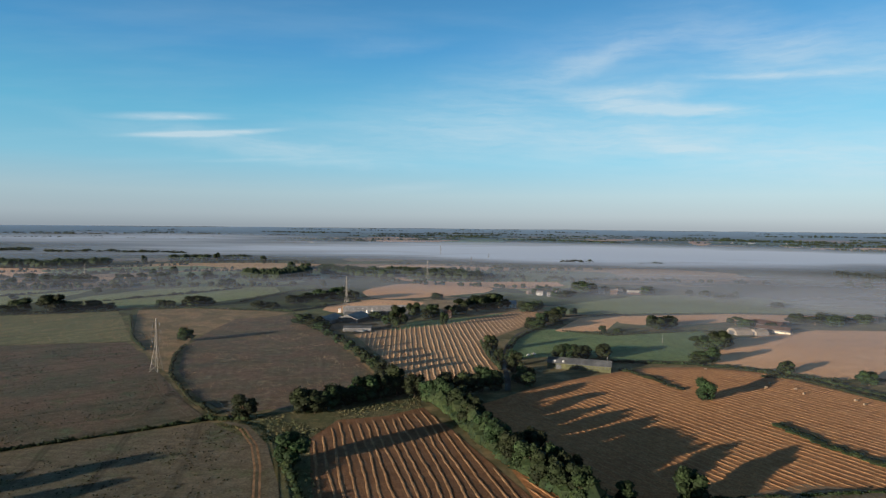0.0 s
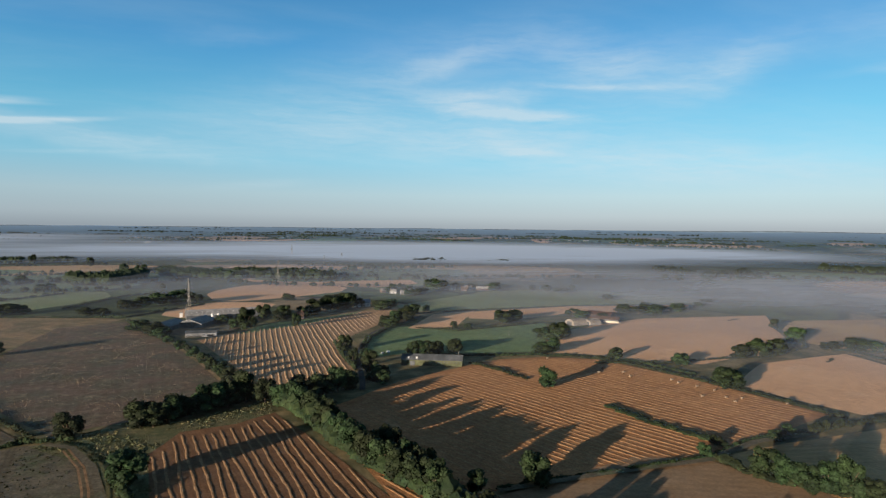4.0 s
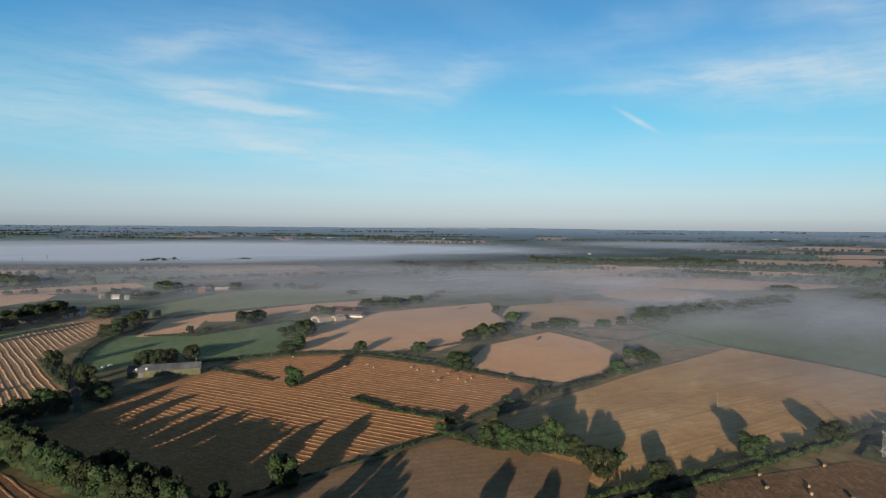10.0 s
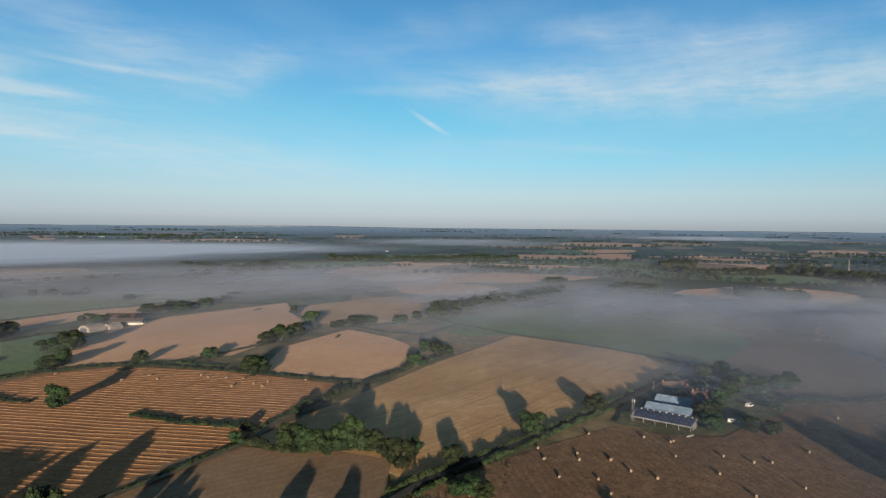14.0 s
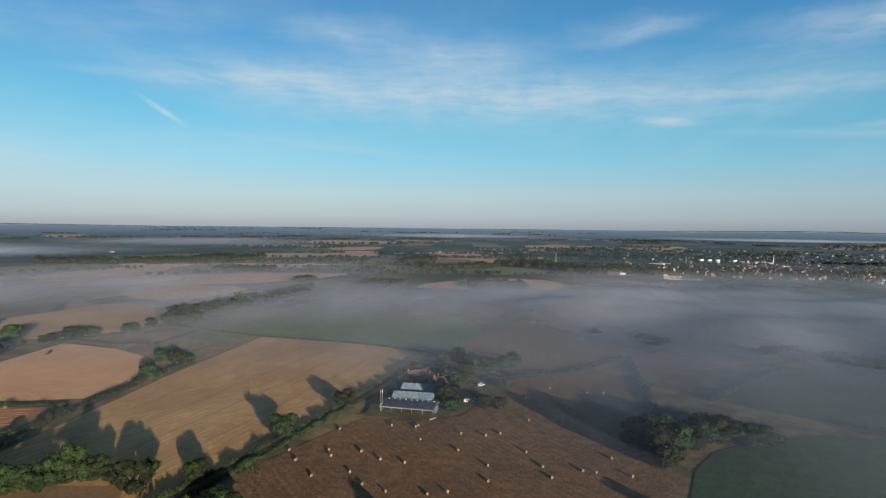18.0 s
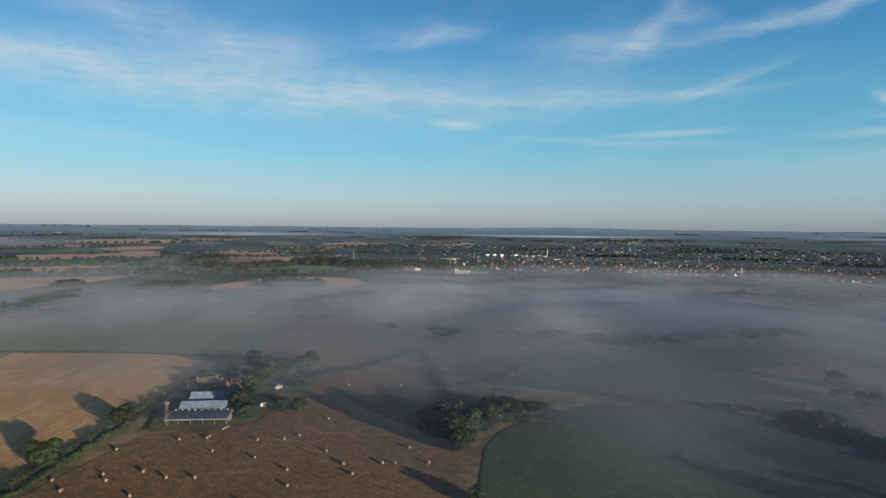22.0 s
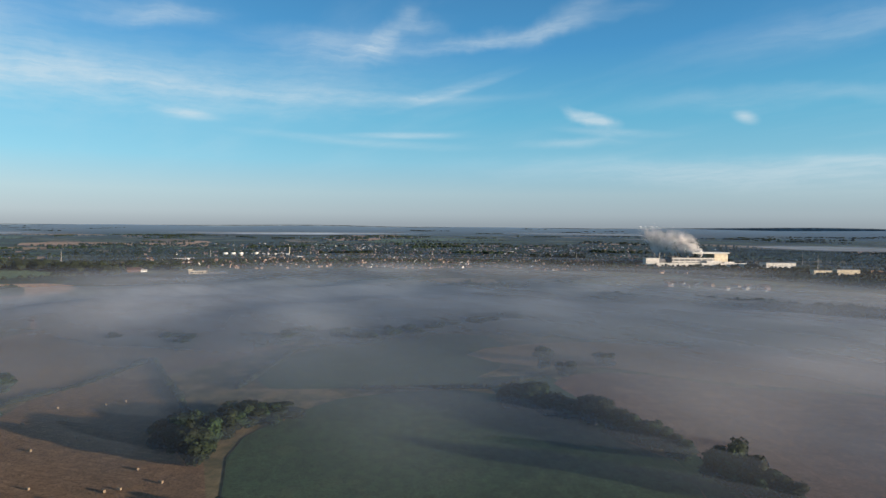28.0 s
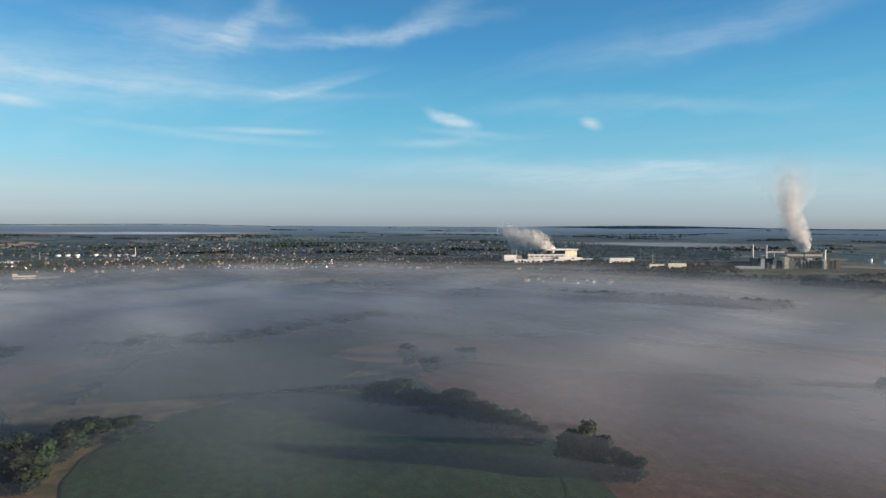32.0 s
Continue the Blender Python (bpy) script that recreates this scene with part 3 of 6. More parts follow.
field("straw_field", "pale stubble field with straw swaths", STRAWY, [(-35, 575), (-3, 607), (62, 642), (128, 714), (184, 734), (133, 612), (87, 544), (75, 483), (77, 425), (60, 414), (24, 382), (-2, 454)], row=(1, 4.7, 0.26))
field("lawn", "bright green grass strip beside the farmyard", GREEN, [(-3, 597), (27, 650), (97, 683), (136, 719), (126, 700), (61, 635), (3, 594)])
field("pasture", "smooth green pasture behind the long barn", GREEN, [(108, 538), (145, 601), (169, 594), (203, 562), (235, 574), (307, 592), (292, 540), (231, 447), (170, 457), (134, 470), (99, 463), (95, 489)])
field("wedge_field", "small tan stubble field", TAN, [(159, 588), (211, 673), (269, 691), (208, 584), (165, 581)])
field("long_field", "narrow tan stubble strip", TAN, [(249, 682), (403, 699), (572, 680), (530, 630), (362, 639), (280, 610), (241, 633)])
field("meadow", "green misty meadow with sheep paddocks", MEADOW, [(185, 755), (366, 896), (513, 906), (628, 739), (586, 689), (409, 709), (252, 700), (199, 700)])
field("meadow_far", "green field beyond the houses", MEADOW, [(174, 1226), (320, 1308), (376, 1170), (294, 1003), (208, 957)])
field("field_left", "green misty field between hedges", MEADOW, [(-716, 935), (-616, 1022), (-491, 1055), (-437, 966), (-455, 753), (-526, 686)])
field("field_left", "green misty field between hedges", MEADOW, [(-415, 934), (-262, 1064), (-157, 991), (-199, 839), (-322, 753), (-409, 739)])
field("field_far", "tan stubble field behind the farm", TAN, [(-92, 754), (-43, 854), (49, 829), (31, 754), (-48, 701)])
field("field_far", "tan stubble field in the mist", TAN, [(-49, 976), (24, 1096), (156, 1101), (171, 956), (60, 876), (-27, 841)])
field("combed_field", "orange stubble field with fine straw rows and bales", COMBED, [(41, 335), (101, 387), (157, 416), (188, 429), (225, 428), (263, 407), (290, 330), (304, 250), (262, 237), (211, 220), (189, 218), (117, 217), (94, 214), (69, 197), (54, 207)], row=(2, 4.5, 0.2))
field("tan_field", "smooth pinkish tan stubble field", TAN, [(234, 446), (315, 540), (424, 583), (586, 567), (512, 482), (445, 394), (389, 390), (327, 372), (285, 392), (264, 425)])
field("tan_field", "pale tan stubble field", PALE, [(578, 526), (706, 506), (721, 448), (551, 343), (488, 388), (479, 420), (517, 479)])
field("tan_field", "tan stubble field inside hedges", TAN, [(305, 319), (371, 362), (468, 372), (453, 307), (420, 263), (364, 242), (322, 244), (311, 279)])
field("scrub_field", "dull olive rough field", FALLOW, [(477, 373), (549, 340), (529, 227), (420, 229), (422, 261), (460, 323)])
field("barley_field", "broad tan stubble field with tree shadows", PALE, [(199, 217), (245, 222), (309, 224), (398, 227), (529, 225), (519, 160), (486, 69), (417, 72), (348, 85), (272, 106), (223, 121), (202, 135), (214, 178), (203, 202)])
field("brown_field", "bare dull brown field", TAN2, [(120, 215), (164, 228), (192, 217), (212, 175), (216, 147), (187, 133), (154, 116), (87, 207)])
field("green_corner", "dark grass corner beside the lane", ROUGH, [(194, 133), (218, 124), (255, 110), (203, 88), (171, 92), (156, 113)], tuft=(3000, 0.4, HEDGE, "dark tufts of rough grass"))
field("bale_field", "brown field scattered with straw bales", BROWN, [(197, 124), (225, 113), (265, 98), (310, 78), (312, 45), (323, 28), (375, 9), (413, -9), (494, -87), (369, -79), (275, -68), (195, -50), (173, 117)])
field("misty_green", "dark green field under the mist", GREEN, [(558, 332), (694, 303), (802, 213), (691, 55), (535, 20), (486, 69), (527, 162), (534, 227), (485, 266)])
field("far_tan", "pink-tan field beyond the mist", TAN, [(1053, 926), (1314, 887), (1431, 705), (1416, 365), (1162, 340), (975, 469), (893, 729)])
field("far_tan", "pink-tan field beyond the mist", TAN, [(858, 602), (949, 579), (955, 418), (805, 405), (741, 480)])
field("far_tan", "pale far field", TAN, [(1816, 378), (2327, 256), (2201, 63), (1613, 154)])
field("far_tan", "pale far field", TAN, [(1516, 586), (1669, 459), (1423, 312), (1242, 364), (1117, 537), (1170, 784), (1128, 864), (1341, 1027), (1525, 877)])
field("far_tan", "pale far field", TAN, [(1590, 231), (2217, 98), (1855, 31), (1568, 112)])
field("far_tan", "pale far field", TAN, [(2130, 724), (2303, 547), (2000, 438), (1824, 569)])
field("far_tan", "pale far field", TAN, [(1026, 187), (1221, 65), (1180, -89), (997, -75), (946, 102)])
field("far_green", "far green field", GREEN, [(1764, 682), (1938, 389), (1673, 197), (1517, 361), (1569, 563)])
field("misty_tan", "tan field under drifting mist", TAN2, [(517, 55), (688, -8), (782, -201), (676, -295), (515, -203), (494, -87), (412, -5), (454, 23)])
field("mist_green", "dark green field under the mist", WET, [(220, -60), (280, -80), (306, -116), (325, -165), (290, -243), (241, -214), (165, -241), (122, -206), (102, -169), (183, -49)])
field("mist_green", "green field under the mist", WET, [(374, -113), (468, -187), (476, -323), (415, -367), (300, -252), (333, -176)])
field("margin", "dark grass margin under the misty trees", WET, [(335, -170), (290, -243), (241, -214), (165, -241), (122, -206), (100, -165), (80, -190), (85, -200), (128, -238), (166, -258), (232, -272), (296, -296), (345, -190)])
field("mist_brown", "bare red-brown field under the mist", SOIL, [(293, -289), (275, -347), (207, -371), (133, -418), (71, -281), (85, -193), (128, -231), (166, -252), (232, -265)])
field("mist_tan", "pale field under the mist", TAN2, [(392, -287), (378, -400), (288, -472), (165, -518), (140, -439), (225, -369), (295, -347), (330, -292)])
field("mist_field", "dull green field under the mist", WET, [(517, -448), (403, -673), (271, -790), (110, -985), (-92, -1087), (-57, -659), (64, -578), (289, -485), (389, -383)])
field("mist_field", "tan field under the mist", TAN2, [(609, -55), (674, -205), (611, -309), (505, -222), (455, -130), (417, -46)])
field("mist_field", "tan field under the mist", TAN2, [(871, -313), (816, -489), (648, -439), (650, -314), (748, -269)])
field("mist_brown", "pale tan field under the mist", SOIL, [(210, -382), (99, -448), (52, -475), (-9, -483), (-6, -252), (75, -176), (110, -220), (168, -282)])
field("mist_tan", "pale field under the mist", TAN2, [(282, -472), (170, -567), (64, -578), (-11, -600), (-9, -491), (101, -456), (214, -390)])
field("far_field", "pale stubble field on the far ridge", TAN, [(-301, 3640), (73, 3845), (461, 3765), (384, 3394), (62, 3242), (-237, 3298)])
field("far_field", "pale stubble field on the far ridge", TAN, [(676, 3797), (1196, 3917), (1639, 3765), (1471, 3456), (1032, 3378), (658, 3472)])
field("far_field", "pale stubble field on the far ridge", TAN, [(1622, 3283), (1745, 3366), (1773, 3263), (1605, 3008), (1521, 2932), (1526, 3017)])
field("far_field", "pale stubble field on the far ridge", TAN, [(1983, 2990), (2081, 3035), (2103, 2967), (1965, 2812), (1898, 2766), (1906, 2822)])
field("far_field", "pale stubble field on the far ridge", TAN, [(-1718, 3601), (-1666, 3775), (-1508, 3720), (-1398, 3378), (-1431, 3241), (-1544, 3305)])
field("far_field", "pale stubble field on the far ridge", TAN, [(-620, 3524), (-528, 3644), (-408, 3583), (-407, 3316), (-466, 3217), (-542, 3281)])
field("far_field", "green field on the far ridge", GREEN, [(269, 3527), (487, 3704), (668, 3562), (559, 3136), (395, 2996), (272, 3110)])
field("far_field", "green field on the far ridge", GREEN, [(-1884, 3129), (-1791, 3292), (-1599, 3292), (-1501, 3037), (-1581, 2905), (-1729, 2921)])
field("far_field", "pale stubble field on the far ridge", TAN, [(1662, 3375), (1771, 3455), (1773, 3327), (1596, 3047), (1522, 2970), (1545, 3071)])
field("far_field", "pale stubble field on the far ridge", TAN, [(1981, 3047), (2110, 3094), (2121, 2968), (1926, 2742), (1835, 2691), (1851, 2788)])
field("far_field", "pale stubble field on the far ridge", TAN, [(2203, 687), (2348, 628), (2344, 527), (2108, 491), (1977, 528), (1995, 600)])
field("far_field", "pale stubble field on the far ridge", TAN, [(2510, 806), (2662, 712), (2688, 583), (2495, 561), (2367, 633), (2354, 730)])
field("far_field", "pale stubble field on the far ridge", TAN, [(2996, -494), (3140, -673), (3029, -800), (2683, -685), (2564, -551), (2655, -467)])
field("far_field", "pale stubble field on the far ridge", TAN, [(2897, -323), (3015, -558), (2880, -753), (2544, -641), (2451, -454), (2561, -314)])
field("far_field", "pale stubble field on the far ridge", TAN, [(3022, -540), (3122, -656), (2983, -725), (2662, -624), (2578, -542), (2693, -506)])
field("far_field", "pale stubble field on the far ridge", TAN, [(2927, -266), (2982, -387), (2882, -493), (2669, -436), (2622, -341), (2709, -269)])
field("far_field", "pale stubble field on the far ridge", TAN, [(693, -1585), (632, -1720), (539, -1779), (514, -1652), (565, -1541), (638, -1499)])
field("far_field", "green field on the far ridge", GREEN, [(1345, -3789), (1252, -3956), (1110, -3962), (1071, -3718), (1134, -3583), (1237, -3591)])
field("far_field", "pale stubble field on the far ridge", TAN, [(3056, -662), (3173, -728), (3032, -735), (2685, -633), (2584, -592), (2697, -605)])


# ---- trees and hedges ----
def leaf_quads(points, normals, sizes, rng):
    """Small leaf clumps as single faces."""
    n = len(points)
    nrm = normals + rng.normal(0, 0.55, (n, 3))
    nrm /= np.linalg.norm(nrm, axis=1)[:, None]
    side = np.cross(nrm, rng.normal(0, 1, (n, 3)))
    side /= np.linalg.norm(side, axis=1)[:, None]
    up = np.cross(nrm, side)
    s = sizes[:, None]
    k = rng.uniform(0.6, 1.0, (n, 1))
    quad = np.stack([points - side * s, points - up * s * k, points + side * s, points + up * s * k], 1).reshape(-1, 3)
    return quad, np.arange(4 * n).reshape(n, 4)


def inside(x, y, poly):
    """Which points lie in an outline."""
    hit = np.zeros(len(x), bool)
    for (x0, y0), (x1, y1) in zip(poly, poly[1:] + poly[:1]):
        if y0 != y1:
            hit ^= ((y0 > y) != (y1 > y)) & (x < (x1 - x0) * (y - y0) / (y1 - y0) + x0)
    return hit


def tufts(poly, z, count, size, material, label, seed):
    """Weeds and grass tufts in drifts over a field, each a few crossed blades."""
    rng = np.random.default_rng(seed)
    lo, hi = np.min(poly, 0), np.max(poly, 0)
    x, y = rng.uniform(lo[0], hi[0], count), rng.uniform(lo[1], hi[1], count)
    drift = np.array([noise.noise((a * 0.03, b * 0.03, seed)) + 0.5 * noise.noise((a * 0.15, b * 0.15, seed)) for a, b in zip(x, y)])
    keep = inside(x, y, poly) & (drift > rng.uniform(-0.25, 0.4, count))
    p = np.stack([x[keep], y[keep], np.full(keep.sum(), z + size * 0.3)], 1).repeat(3, 0)
    p += rng.normal(0, size * 0.45, p.shape) * (1, 1, 0.25)
    d = rng.normal(0, 0.7, p.shape) + (0, 0, 0.6)
    tagged(new("tufts", pile("tufts", [leaf_quads(p, d, rng.uniform(0.5, 1.1, len(p)) * size, rng)], material)), label, "weeds", kind="stuff")


def ico(level=1):
    bm = bmesh.new()
    bmesh.ops.create_icosphere(bm, subdivisions=level, radius=1)
    v = np.array([p.co[:] for p in bm.verts])
    f = np.array([[q.index for q in p.verts] for p in bm.faces])
    bm.free()
    return v, f


ICO_V, ICO_F = ico(1)
ICO2_V, ICO2_F = ico(2)


def pile(name, chunks, material):
    """One mesh from pieces of vertices and faces."""
    verts, faces, base = [], [], 0
    for v, f in chunks:
        verts.extend(map(tuple, v))
        faces.extend(tuple(int(i) + base for i in q) for q in f)
        base += len(v)
    me = bpy.data.meshes.new(name)
    me.from_pydata(verts, [], faces)
    me.materials.append(material)
    return me


def crown_mesh(seed, material, leaves=1900, blobs=17):
    rng = np.random.default_rng(seed)
    c, r = [], []
    for i in range(blobs):
        h = 0.17 + 0.68 * (i + rng.uniform(0, 1)) / blobs
        reach = 0.34 * math.sin(math.pi * min(0.93, max(0.22, 0.1 + 0.82 * h))) ** 0.7
        a = rng.uniform(0, 2 * math.pi)
        c.append((reach * math.cos(a) * rng.uniform(0.45, 1), reach * math.sin(a) * rng.uniform(0.45, 1), h))
        r.append(rng.uniform(0.13, 0.22))
    c, r = np.array(c), np.array(r)
    chunks = [(ICO2_V * (1 + rng.normal(0, 0.06, (len(ICO2_V), 1))) * r[i] * 0.86 * (1, 1, 0.85) + c[i], ICO2_F) for i in range(blobs)]
    which = rng.integers(0, blobs, leaves)
    d = rng.normal(0, 1, (leaves, 3))
    d /= np.linalg.norm(d, axis=1)[:, None]
    p = c[which] + d * r[which][:, None] * rng.uniform(0.85, 1.12, (leaves, 1)) * (1, 1, 0.9)
    keep = p[:, 2] > 0.03
    chunks.append(leaf_quads(p[keep], d[keep], rng.uniform(0.022, 0.05, keep.sum()), rng))
    return pile("crown", chunks, material)


def trunk_mesh(seed):
    rng = np.random.default_rng(seed)
    chunks = []

    def limb(a, b, ra, rb):
        a, b = np.array(a, float), np.array(b, float)
        ang = np.linspace(0, 2 * math.pi, 8)[:-1]
        ring = np.stack([np.cos(ang), np.sin(ang), ang * 0], 1)
        chunks.append((np.concatenate([a + ring * ra, b + ring * rb]), [(i, (i + 1) % 7, 7 + (i + 1) % 7, 7 + i) for i in range(7)]))
    limb((0, 0, -0.02), (0.01, 0.0, 0.34), 0.035, 0.022)
    for i in range(4):
        a = i * 1.6 + rng.uniform(0, 0.8)
        limb((0.008, 0, rng.uniform(0.2, 0.34)), (0.2 * math.cos(a), 0.2 * math.sin(a), rng.uniform(0.5, 0.7)), 0.018, 0.006)
    return pile("trunk", chunks, BARK)


CROWNS = [crown_mesh(s, LEAF) for s in range(9)]
TRUNKS = [trunk_mesh(s) for s in range(4)]
tree_count = [0]


def tree(x, y, h, w, label="broad green hedgerow tree in full leaf", group="field trees"):
    k = tree_count[0] = tree_count[0] + 1
    rng = random.Random(k)
    root = tagged(new("tree"), label, "tree", group)
    root.location, root.scale = (x, y, rise(math.hypot(x, y)) + 0.02), (w * 1.15, w * 1.15, h * 1.02)
    root.rotation_euler = (0, 0, rng.uniform(0, 6.28))
    for part_name, data in (("trunk", TRUNKS[k % 4]), ("crown", CROWNS[(k * 5 + k // 9) % 9])):
        ob = new(part_name, data)
        ob.parent = root
    return root


def resample(path, step):
    out = []
    for (x0, y0), (x1, y1) in zip(path, path[1:]):
        n = max(1, int(math.hypot(x1 - x0, y1 - y0) / step))
        out += [(x0 + (x1 - x0) * i / n, y0 + (y1 - y0) * i / n) for i in range(n)]
    return out + [path[-1]]


hedge_count = [0]


for i, (poly, z, (count, size, material, label)) in enumerate(tufted):
    tufts(poly, z, count, size, material, label, 300 + i)


def hedge(name, path, h, w):
    """A leafy hedge: a lumpy core of bushes wrapped in leaf clumps."""
    hedge_count[0] += 1
    rng = np.random.default_rng(hedge_count[0])
    far = math.hypot(*path[0]) > 520
    pts = resample(path, w * (0.42 if not far else 0.7))
    chunks, P, D, S = [], [], [], []
    for x, y in pts:
        x, y = x + rng.normal(0, w * 0.1), y + rng.normal(0, w * 0.1)
        swell = 0.62 + 1.1 * abs(noise.noise((x * 0.06, y * 0.06, 3))) + 0.5 * noise.noise((x * 0.22, y * 0.22, 9))
        if swell < 0.38 and rng.uniform() < 0.7:
            continue
        hh, ww, z = h * swell * rng.uniform(0.7, 1.15), w * (0.25 + 0.3 * swell) * rng.uniform(0.8, 1.15), rise(math.hypot(x, y))
        base = np.array((x, y, z + hh * 0.42))
        sc = np.array((ww, ww, hh * 0.58))
        chunks.append((ICO_V * (1 + rng.normal(0, 0.09, (len(ICO_V), 1))) * sc * 0.88 + base, ICO_F))
        n = 8 if far else 26
        d = rng.normal(0, 1, (n, 3)) + (0, 0, 0.35)
        d /= np.linalg.norm(d, axis=1)[:, None]
        P.append(base + d * sc * rng.uniform(0.88, 1.12, (n, 1)))
        D.append(d)
        S.append(rng.uniform(0.2, 0.5, n) * (1.5 if far else 1))
    chunks.append(leaf_quads(np.concatenate(P), np.concatenate(D), np.concatenate(S), rng))
    label = "dense field hedge of mixed green shrubs" if name == "hedge" else "strip of low green scrub inside the stubble"
    return tagged(new(name, pile(name, chunks, HEDGE)), label, "hedge", kind="stuff")


def woodland(path, deep, h, count, label="dark belt of far woodland trees"):
    """Far trees, too many to count: small leafy crowns in one belt."""
    hedge_count[0] += 1
    rng = np.random.default_rng(1000 + hedge_count[0])
    chunks, P, D, S = [], [], [], []
    legs = np.array(path, float)
    seg = np.linalg.norm(np.diff(legs, axis=0), axis=1)
    cum = np.concatenate([[0], np.cumsum(seg)])
    for i in range(count):
        s = rng.uniform(0, cum[-1])
        x, y = np.interp(s, cum, legs[:, 0]), np.interp(s, cum, legs[:, 1])
        away = np.array((x, y)) / math.hypot(x, y)
        x, y = np.array((x, y)) + away * rng.uniform(0, deep) + rng.normal(0, 4, 2)
        hh = h * rng.uniform(0.6, 1.15)
        ww = hh * rng.uniform(0.5, 0.8)
        base = np.array((x, y, rise(math.hypot(x, y)) + hh * 0.5))
        sc = np.array((ww, ww, hh * 0.5))
        chunks.append((ICO_V * (1 + rng.normal(0, 0.1, (len(ICO_V), 1))) * sc * 0.9 + base, ICO_F))
        n = 34
        d = rng.normal(0, 1, (n, 3)) + (0, 0, 0.3)
        d /= np.linalg.norm(d, axis=1)[:, None]
        P.append(base + d * sc * rng.uniform(0.85, 1.2, (n, 1)))
        D.append(d)
        S.append(rng.uniform(0.5, 1.2, n))
    chunks.append(leaf_quads(np.concatenate(P), np.concatenate(D), np.concatenate(S), rng))
    return tagged(new("woodland", pile("woodland", chunks, WOOD_LEAF)), label, "woodland", kind="stuff")


SHADE_TREES = [(84, 170, 12.5, 11.4), (78, 187, 12.0, 11.0), (90, 161, 12.0, 11.0), (93, 152, 10.0, 9.5), (127, 131, 11.0, 10.4), (129, 110, 11.0, 10.4), (177, 27, 9.0, 8.5), (-167, 230, 11.0, 12.1), (-174, 202, 11.0, 12.1), (-221, 207, 12.0, 13.2)]
NEAR_TREES = [(-76, 325, 12.6, 13.5), (-175, 544, 11.6, 14.6), (-41, 261, 13.0, 14.8), (184, 344, 12.7, 13.2), (274, 406, 9.4, 10.6), (313, 380, 7.8, 11.9), (110, 214, 12.7, 13.6), (85, 214, 8.7, 9.0), (-45, 332, 14.2, 15.7), (-34, 337, 13.2, 14.2), (-26, 345, 10.9, 12.6), (-16, 353, 15.1, 16.8), (-6, 358, 14.1, 13.2), (4, 363, 19.0, 15.3), (14, 360, 13.5, 11.9), (-40, 331, 10.5, 12.1)]
HEDGE_TREES = [(23, 352, 11.9, 14.3), (31, 343, 13.6, 14.6), (38, 328, 13.7, 14.6), (41, 307, 10.6, 13.1), (44, 290, 9.5, 11.9), (48, 272, 10.1, 13.2), (52, 257, 10.1, 13.0), (56, 245, 10.7, 12.9), (61, 234, 10.3, 12.8), (65, 223, 9.9, 12.6), (69, 212, 11.3, 12.1), (67, 244, 9.7, 11.0), (63, 264, 9.3, 10.9), (70, 234, 9.4, 9.7), (36, 371, 11.2, 17.2), (47, 368, 12.5, 16.4), (56, 371, 14.0, 13.8), (64, 373, 12.0, 12.5)]
LANE_TREES = [(83, 389, 11.0, 10.6), (86, 380, 9.0, 10.0), (88, 437, 12.3, 6.5), (80, 489, 14.5, 11.8), (79, 448, 10.9, 8.3), (129, 462, 10.4, 11.3), (137, 462, 10.9, 13.0), (147, 462, 10.4, 12.2), (163, 463, 10.5, 12.2), (263, 499, 10.4, 21.9), (233, 440, 9.2, 19.3), (285, 508, 8.7, 16.5), (269, 489, 11.2, 14.0), (227, 444, 6.8, 11.0), (201, 571, 8.0, 7.5), (213, 565, 6.4, 9.6), (263, 593, 13.4, 22.5), (278, 600, 10.2, 17.1), (138, 595, 12.1, 14.4), (157, 634, 11.7, 14.2), (170, 633, 16.4, 17.8), (211, 700, 7.8, 9.2)]
FARM_TREES = [(7, 614, 22.3, 18.0), (-3, 628, 10.3, 13.8), (-16, 658, 9.5, 14.4), (25, 683, 16.1, 16.3), (40, 670, 11.0, 16.0), (64, 842, 9.2, 21.7), (46, 674, 16.0, 16.1), (66, 683, 12.5, 13.8), (81, 710, 16.9, 22.3), (102, 729, 18.7, 24.3), (122, 739, 20.3, 24.6), (132, 843, 9.2, 23.4), (139, 754, 11.1, 16.8), (54, 624, 13.7, 9.2), (-89, 636, 10.3, 20.7), (-75, 615, 11.1, 20.1), (-65, 595, 8.6, 16.2), (163, 719, 11.9, 22.8), (243, 858, 7.9, 19.2), (290, 918, 15.2, 30.9), (258, 879, 9.7, 21.4)]
LEFT_TREES = [(-127, 803, 11.5, 18.9), (-111, 815, 13.1, 22.1), (-93, 834, 14.9, 24.2), (-73, 847, 16.7, 27.7), (-54, 847, 13.7, 21.6), (-158, 749, 10.6, 18.9), (-142, 754, 8.7, 17.7), (-411, 720, 16.1, 26.4), (-375, 720, 21.2, 29.0), (-361, 729, 12.7, 28.2), (-344, 739, 11.6, 26.0), (-423, 715, 9.8, 24.9), (-330, 748, 7.8, 19.8), (-276, 769, 9.4, 15.0), (-264, 769, 8.1, 13.7), (-243, 780, 13.0, 25.0), (-229, 791, 10.5, 19.8), (-491, 848, 7.3, 11.8), (-418, 919, 8.8, 12.1), (-415, 975, 8.5, 12.9), (-275, 1043, 10.1, 18.7), (-265, 1054, 11.1, 15.1)]
